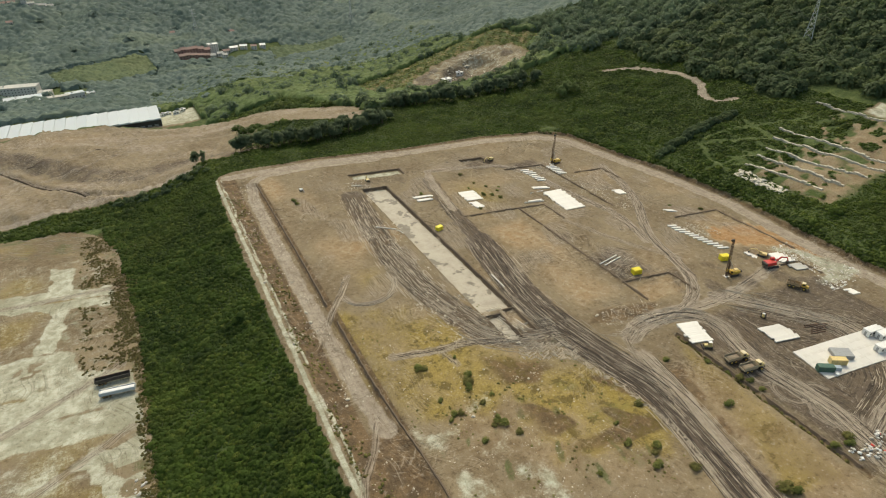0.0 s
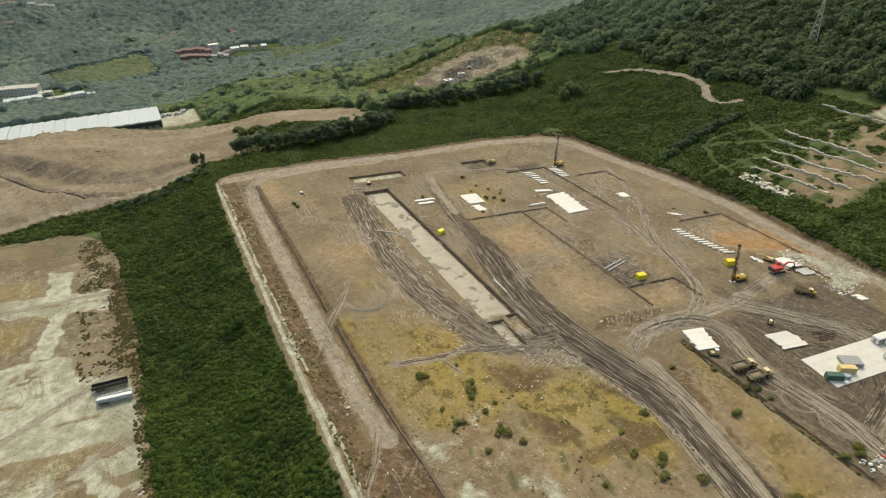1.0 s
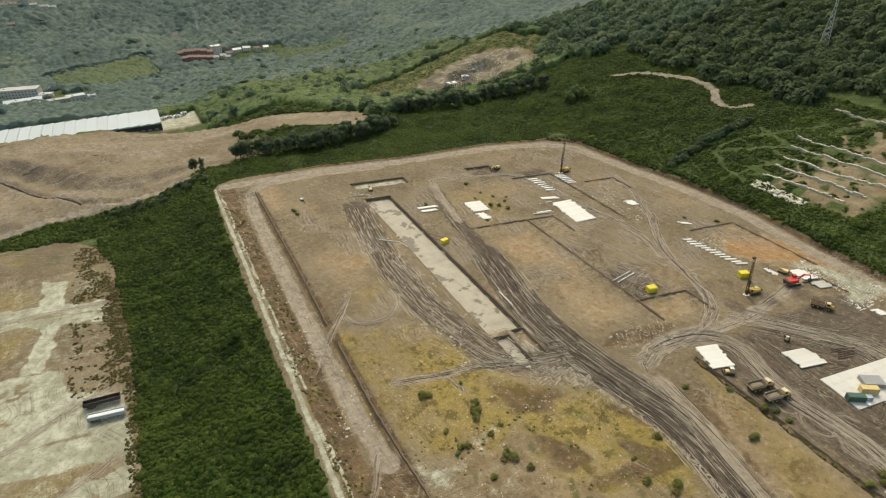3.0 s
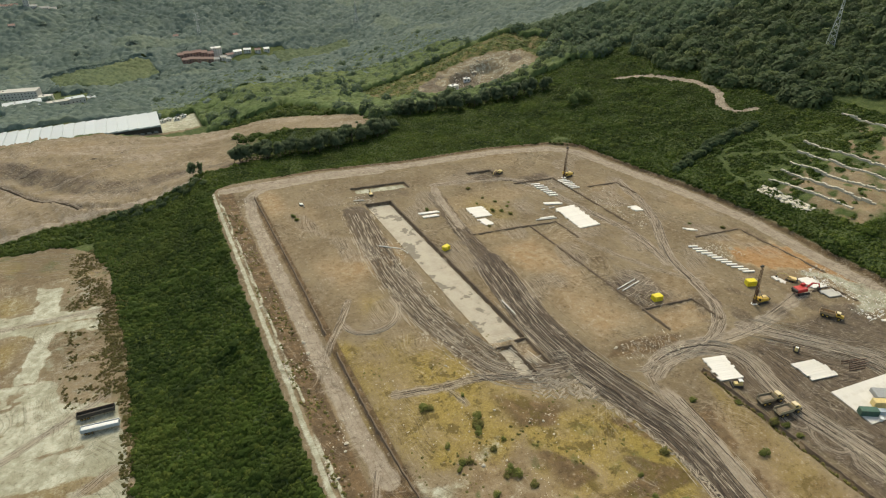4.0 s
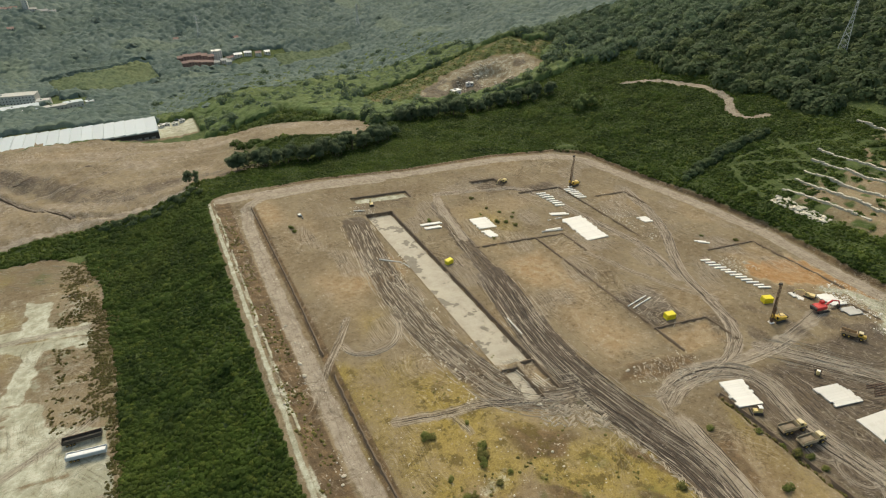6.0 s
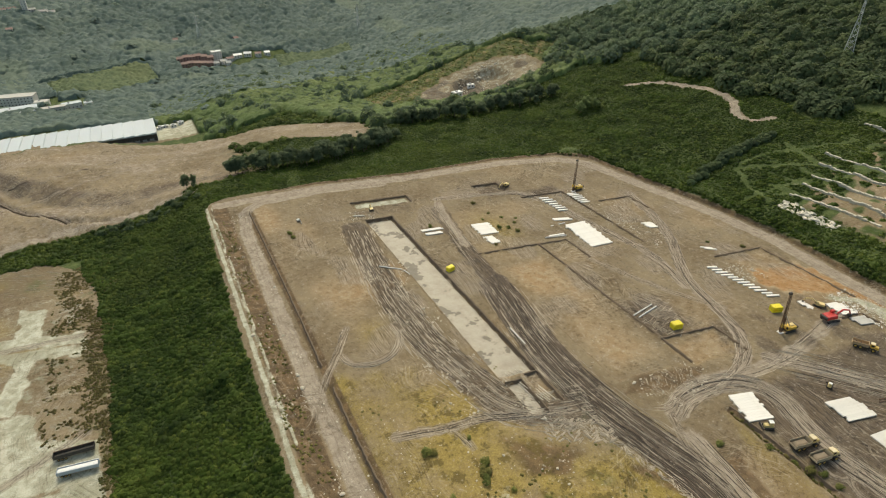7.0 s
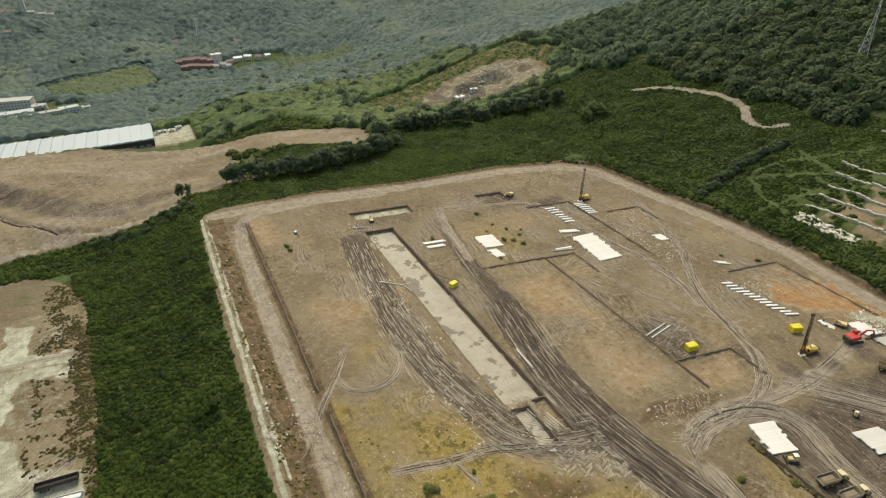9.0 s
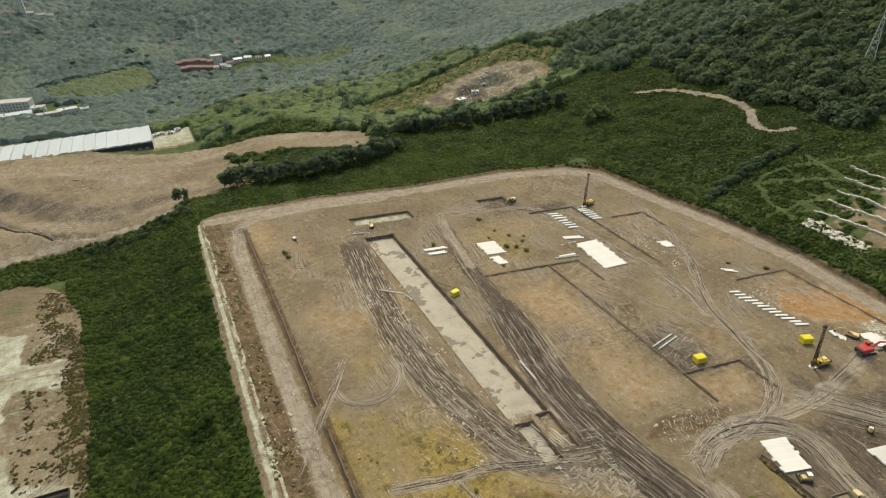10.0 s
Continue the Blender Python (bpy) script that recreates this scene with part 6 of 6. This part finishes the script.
container(pose(200.6, 66.4, 0.05 + ground_at(200.6, 66.4), 0, 0, -32), GREEN, "dark green shipping container at the slab's corner")
container(on_pad(208.4, 66.4, -32), CREAM, "yellow-cream shipping container on the white slab")
container(on_pad(204.9, 64.4, -32), BLUE_GREY, "small pale green steel box between two containers", 2.6, 1.8, 1.5)
container(on_pad(214.4, 68.6, -32), GREY, "low grey steel box on the white slab", 7.5, 5.0, 1.7)
cabin(on_pad(238.5, 70.6, -8), "white site cabin on the concrete slab")
cabin(on_pad(241.0, 66.8, -8), "white site cabin on the concrete slab")
cabin(on_pad(232.0, 62.6, -8), "white site cabin on the concrete slab", 6.2)
cabin(on_pad(237.5, 60.8, -8), "white site cabin on the concrete slab", 6.2)
bin_ob = part("water_tank", box(-0.8, 0.8, -0.6, 0.6, 0, 1.2, bevel=0.15), WHITE)
bin_ob.matrix_world = on_ground(202.2, 62.6, 20)
tagged(bin_ob, "small white plastic tank beside the green container", "tank")


def trailer(m, side_m, top_m, label, load=False):
    t = thing("semi_trailer", m, label, "trailer", "parked trailers")
    part("chassis", box(-6.6, 6.6, -0.6, 0.6, 0.9, 1.2), STEEL, t)
    b = box(-6.8, 6.8, -1.27, 1.27, 1.2, 1.36)
    part("deck", b, TIMBER, t)
    for s in (-1, 1):
        part("side_board", box(-6.8, 6.8, s * 1.27 - 0.05, s * 1.27 + 0.05, 1.36, 2.9, bevel=0.02), side_m, t)
    for x in (-6.8, 6.75):
        part("end_board", box(x, x + 0.08, -1.25, 1.25, 1.36, 2.9, bevel=0.02), side_m, t)
    if load:
        part("tarpaulin", box(-6.7, 6.7, -1.2, 1.2, 2.3, 2.75, bevel=0.15, top=(0.98, 0.7)), top_m, t)
    part("top_rail", box(-6.8, 6.8, 1.15, 1.35, 2.9, 3.02, bevel=0.02), top_m, t)
    for x in (-5.4, -4.2, -3.0):
        for y in (-1.0, 1.0):
            wheel(t, x, y, 0.5, 0.4)
    for y in (-0.7, 0.7):
        part("landing_leg", box(3.6, 3.8, y - 0.08, y + 0.08, 0, 0.95, bevel=0.02), STEEL, t)
    return t


trailer(pose(-47.6, 217.6, -20 + 0.02, 0, 0, -5), STEEL, RUST, "dark steel open trailer parked in the pale yard")
trailer(pose(-46.0, 208.4, -20 + 0.02, 0, 0, -9), BLUE_GREY, WHITE, "blue-white open trailer parked in the pale yard", True)


def sack_heap(x, y, n, spread, seed, label):
    t = thing("sack_heap", on_ground(x, y), label, "bulk bags")
    r = random.Random(seed)
    for k in range(n):
        s = r.uniform(0.3, 0.68)
        px, py = r.gauss(0, spread), r.gauss(0, spread * 0.6)
        o = part("bulk_bag", box(-s, s, -s * 0.8, s * 0.8, 0, s * r.uniform(0.5, 1.0), bevel=s * 0.16, top=(0.8, 0.7)), r.choice((WHITE, PLASTER, STONE, GREY_CONCRETE)) if k % 19 != 7 else RED, t)
        o.matrix_basis = pose(px, py, max(0, 0.8 - 0.3 * abs(px)) * r.random(), r.uniform(-12, 12), r.uniform(-12, 12), r.uniform(0, 360))


sack_heap(178.0, 35.6, 34, 2.6, 1, "heap of white bulk bags and scrap by the ditch")
sack_heap(186.0, 39.0, 12, 1.5, 2, "smaller heap of dirty white bags")
sack_heap(171.6, 39.4, 5, 0.9, 3, "few white bags on the ditch's rim")

# ---- buildings of the valley ----
def saw_shed():
    t = thing("factory_shed", Matrix(), "long white factory shed with a ribbed sawtooth roof", "factory")
    x0, x1, y0, y1, z0, eave = -330.0, 4.0, 647.0, 694.0, -46.0, -37.2
    # the front wall's shade is put into its colour by the dark steel
    part("wall", box(x0, x1, y0, y1, z0, eave, bevel=0.1), STEEL, t, "sheet wall with its shade put into the dark colour")
    n = 34
    w = (x1 - x0) / n
    for k in range(n):
        a = x0 + k * w
        b = bmesh.new()
        vs = [b.verts.new(p) for p in ((a, y0 - 0.8, eave + 1.0), (a + w - 0.06, y0 - 0.8, eave + 1.9), (a + w - 0.06, y1, eave + 2.9), (a, y1, eave + 2.0), (a, y0 - 0.8, eave), (a + w - 0.06, y0 - 0.8, eave), (a + w - 0.06, y1, eave), (a, y1, eave))]
        for f in ((0, 1, 2, 3), (4, 5, 1, 0), (5, 6, 2, 1), (6, 7, 3, 2), (7, 4, 0, 3)):
            b.faces.new([vs[i] for i in f])
        part("roof_bay", b, ROOF_WHITE, t)
    part("end_wall", box(x1, x1 + 0.3, y0 + 2, y1 - 2, z0, eave + 0.6, bevel=0.02), BLUE_GREY, t)
    for k in range(6):
        part("loading_door", box(x1 - 40 + 6.5 * k, x1 - 36 + 6.5 * k, y0 - 0.25, y0 - 0.02, z0 + 0.5, z0 + 4.6, bevel=0.02), GREY, t)
    return t


saw_shed()


def block(x, y, turn, sx, sy, sz, wall_m, roof_m, label, pitched, rows=2, category="house", group="", sink=3.0):
    z = ground_at(x, y)
    t = thing("building", pose(x, y, z, 0, 0, turn), label, category, group)
    part("wall", box(-sx / 2, sx / 2, -sy / 2, sy / 2, -sink, sz, bevel=0.05), wall_m, t)
    if pitched:
        b = bmesh.new()
        o, h = 0.5, sy * 0.28
        vs = [b.verts.new(p) for p in ((-sx / 2 - o, -sy / 2 - o, sz), (sx / 2 + o, -sy / 2 - o, sz), (sx / 2 + o, sy / 2 + o, sz), (-sx / 2 - o, sy / 2 + o, sz), (-sx / 2 - o, 0, sz + h), (sx / 2 + o, 0, sz + h))]
        for f in ((0, 1, 5, 4), (2, 3, 4, 5), (0, 4, 3), (1, 2, 5), (3, 2, 1, 0)):
            b.faces.new([vs[i] for i in f])
        roof = part("roof", b, roof_m, t)
        part("chimney", box(sx * 0.2, sx * 0.2 + 0.9, -0.5, 0.4, sz + h * 0.5, sz + h + 1.0), BRICK, roof)
    else:
        roof = part("roof", box(-sx / 2 - 0.3, sx / 2 + 0.3, -sy / 2 - 0.3, sy / 2 + 0.3, sz, sz + 0.5, bevel=0.05), roof_m, t)
        part("roof_vent", box(-sx * 0.2, -sx * 0.2 + 2.0, -1, 1, sz + 0.5, sz + 1.6), GREY, roof)
    n = max(2, int(sx / 4))
    for j in range(rows):
        for k in range(n):
            u = -sx / 2 + (k + 0.5) * sx / n
            z0 = 1.0 + j * (sz - 0.6) / rows
            part("window", box(u - 0.65, u + 0.65, -sy / 2 - 0.06, -sy / 2 + 0.05, z0, z0 + 1.4, bevel=0.01), GLASS, t)
    return t


for k in range(6):
    block(64 + 9.5 * k, 1098 - 1.0 * k, -4, 9.2, 11, 8.5, BRICK, TILE, "red brick terraced house with a tiled roof", True, 3, "house", "brick terrace")
for k in range(5):
    block(68 + 10 * k, 1074 + 0.8 * k, -2, 9.0, 10, 6.5, BRICK, TILE, "red brick house with a tiled roof in the valley", True, 2, "house", "brick terrace")
block(123, 1103, 5, 16, 12, 13, PLASTER, WHITE, "tall white plastered building among houses", False, 4)
for x, y, s in ((118, 1078, 9), (130, 1084, 11), (142, 1088, 12), (156, 1092, 14), (173, 1090, 12), (190, 1086, 10), (136, 1070, 8), (206, 1090, 9)):
    block(x, y, rt.uniform(-20, 20), s, 9, 5.5, PLASTER, rt.choice((WHITE, GREY_CONCRETE, TILE)), "white plastered house in the valley", True, 2, "house", "white houses")
block(-168, 996, -10, 62, 20, 12, PLASTER, GREY_CONCRETE, "long flat-roofed pale factory block", False, 3, "factory")
block(-128, 962, -10, 16, 14, 9, PLASTER, GREY_CONCRETE, "white plant building beside the factory", False, 2, "factory")
block(-145, 890, 8, 42, 16, 8, PLASTER, ROOF_WHITE, "white industrial hall on the valley floor", False, 1, "factory")
block(-150, 862, 6, 60, 14, 5, PLASTER, ROOF_WHITE, "low white storage hall on the valley floor", False, 1, "factory")
block(-106, 880, 8, 26, 10, 5, GREY_CONCRETE, GREY_CONCRETE, "low grey storage hall on the valley floor", False, 1, "factory")
block(-88, 905, 14, 22, 12, 6, PLASTER, ROOF_WHITE, "small white hall among trees", False, 1, "factory")
block(-70, 915, 14, 10, 9, 6, PLASTER, ROOF_WHITE, "small white shed among trees", False, 1, "factory")
block(-205, 850, 6, 40, 16, 6, PLASTER, ROOF_WHITE, "white industrial hall on the valley floor", False, 1, "factory")
for x, y, s in ((-196, 1372, 16), (-180, 1366, 12), (-150, 1362, 12), (-134, 1358, 16), (-120, 1360, 10), (-184, 1290, 10), (70, 1212, 9), (168, 1165, 8), (-214, 1380, 14)):
    block(x, y, rt.uniform(-20, 20), s, 9, 6, PLASTER, rt.choice((TILE, GREY_CONCRETE)), "pale house on the far hillside", True, 2, "house", "hillside houses")
block(-160, 1364, 0, 9, 9, 30, PLASTER, GREY_CONCRETE, "white tower block on the far hillside", False, 8)
for k, (x, y) in enumerate(((14, 706), (22, 702), (30, 708), (8, 700))):
    block(x, y, 10 * k, 6, 2.6, 2.8, WHITE, WHITE, "white lorry box parked in the factory yard", False, 1, "lorry box", sink=0.2)
block(277, 517, 10, 9, 6, 4, WHITE, WHITE, "white quarry hut with a flat roof", False, 1, "hut", sink=1)
block(306, 541, -15, 7, 4, 3, WHITE, WHITE, "small white quarry hut", False, 1, "hut", sink=1)


# ---- lattice pylons ----
def pylon(x, y, tall, turn, label):
    t = thing("pylon", pose(x, y, ground_at(x, y), 0, 0, turn), label, "pylon", "power pylons")
    def half(z):
        u = z / tall
        return 3.6 * (1 - u / 0.62) + 0.9 * u / 0.62 if u < 0.62 else 0.9 - 0.6 * (u - 0.62) / 0.38
    levels = [tall * k / 11 for k in range(12)]
    for sx, sy in ((1, 1), (1, -1), (-1, -1), (-1, 1)):
        b = bmesh.new()
        for z0, z1 in zip(levels, levels[1:]):
            rod((sx * half(z0), sy * half(z0), z0 - (1 if z0 == 0 else 0)), (sx * half(z1), sy * half(z1), z1), 0.24, bm=b, sides=5)
        part("leg", b, GALVANISED, t)
    b = bmesh.new()
    for z0, z1 in zip(levels, levels[1:]):
        a, c = half(z0), half(z1)
        for p, q in (((a, a), (-c, c)), ((-a, a), (c, c)), ((a, -a), (-c, -c)), ((-a, -a), (c, -c)), ((a, a), (c, -c)), ((a, -a), (c, c)), ((-a, a), (-c, -c)), ((-a, -a), (-c, c))):
            rod((*p, z0), (*q, z1), 0.10, bm=b, sides=4)
    part("bracing", b, GALVANISED, t)
    for z, w in ((tall * 0.66, 6.5), (tall * 0.79, 5.2), (tall * 0.92, 4.2)):
        b = bmesh.new()
        for s in (-1, 1):
            for o in (-0.6, 0.6):
                rod((0, o, z), (s * w, 0, z + 0.4), 0.14, 0.08, b, 5)
            rod((0, 0, z + 1.8), (s * w, 0, z + 0.4), 0.12, 0.08, b, 5)
        part("crossarm", b, GALVANISED, t)


pylon(515, 298, 50, 30, "tall grey lattice power pylon on the wooded hill")
pylon(389, 1120, 44, 10, "grey lattice power pylon on the far slope")
pylon(109, 1184, 40, 0, "grey lattice power pylon above the houses")
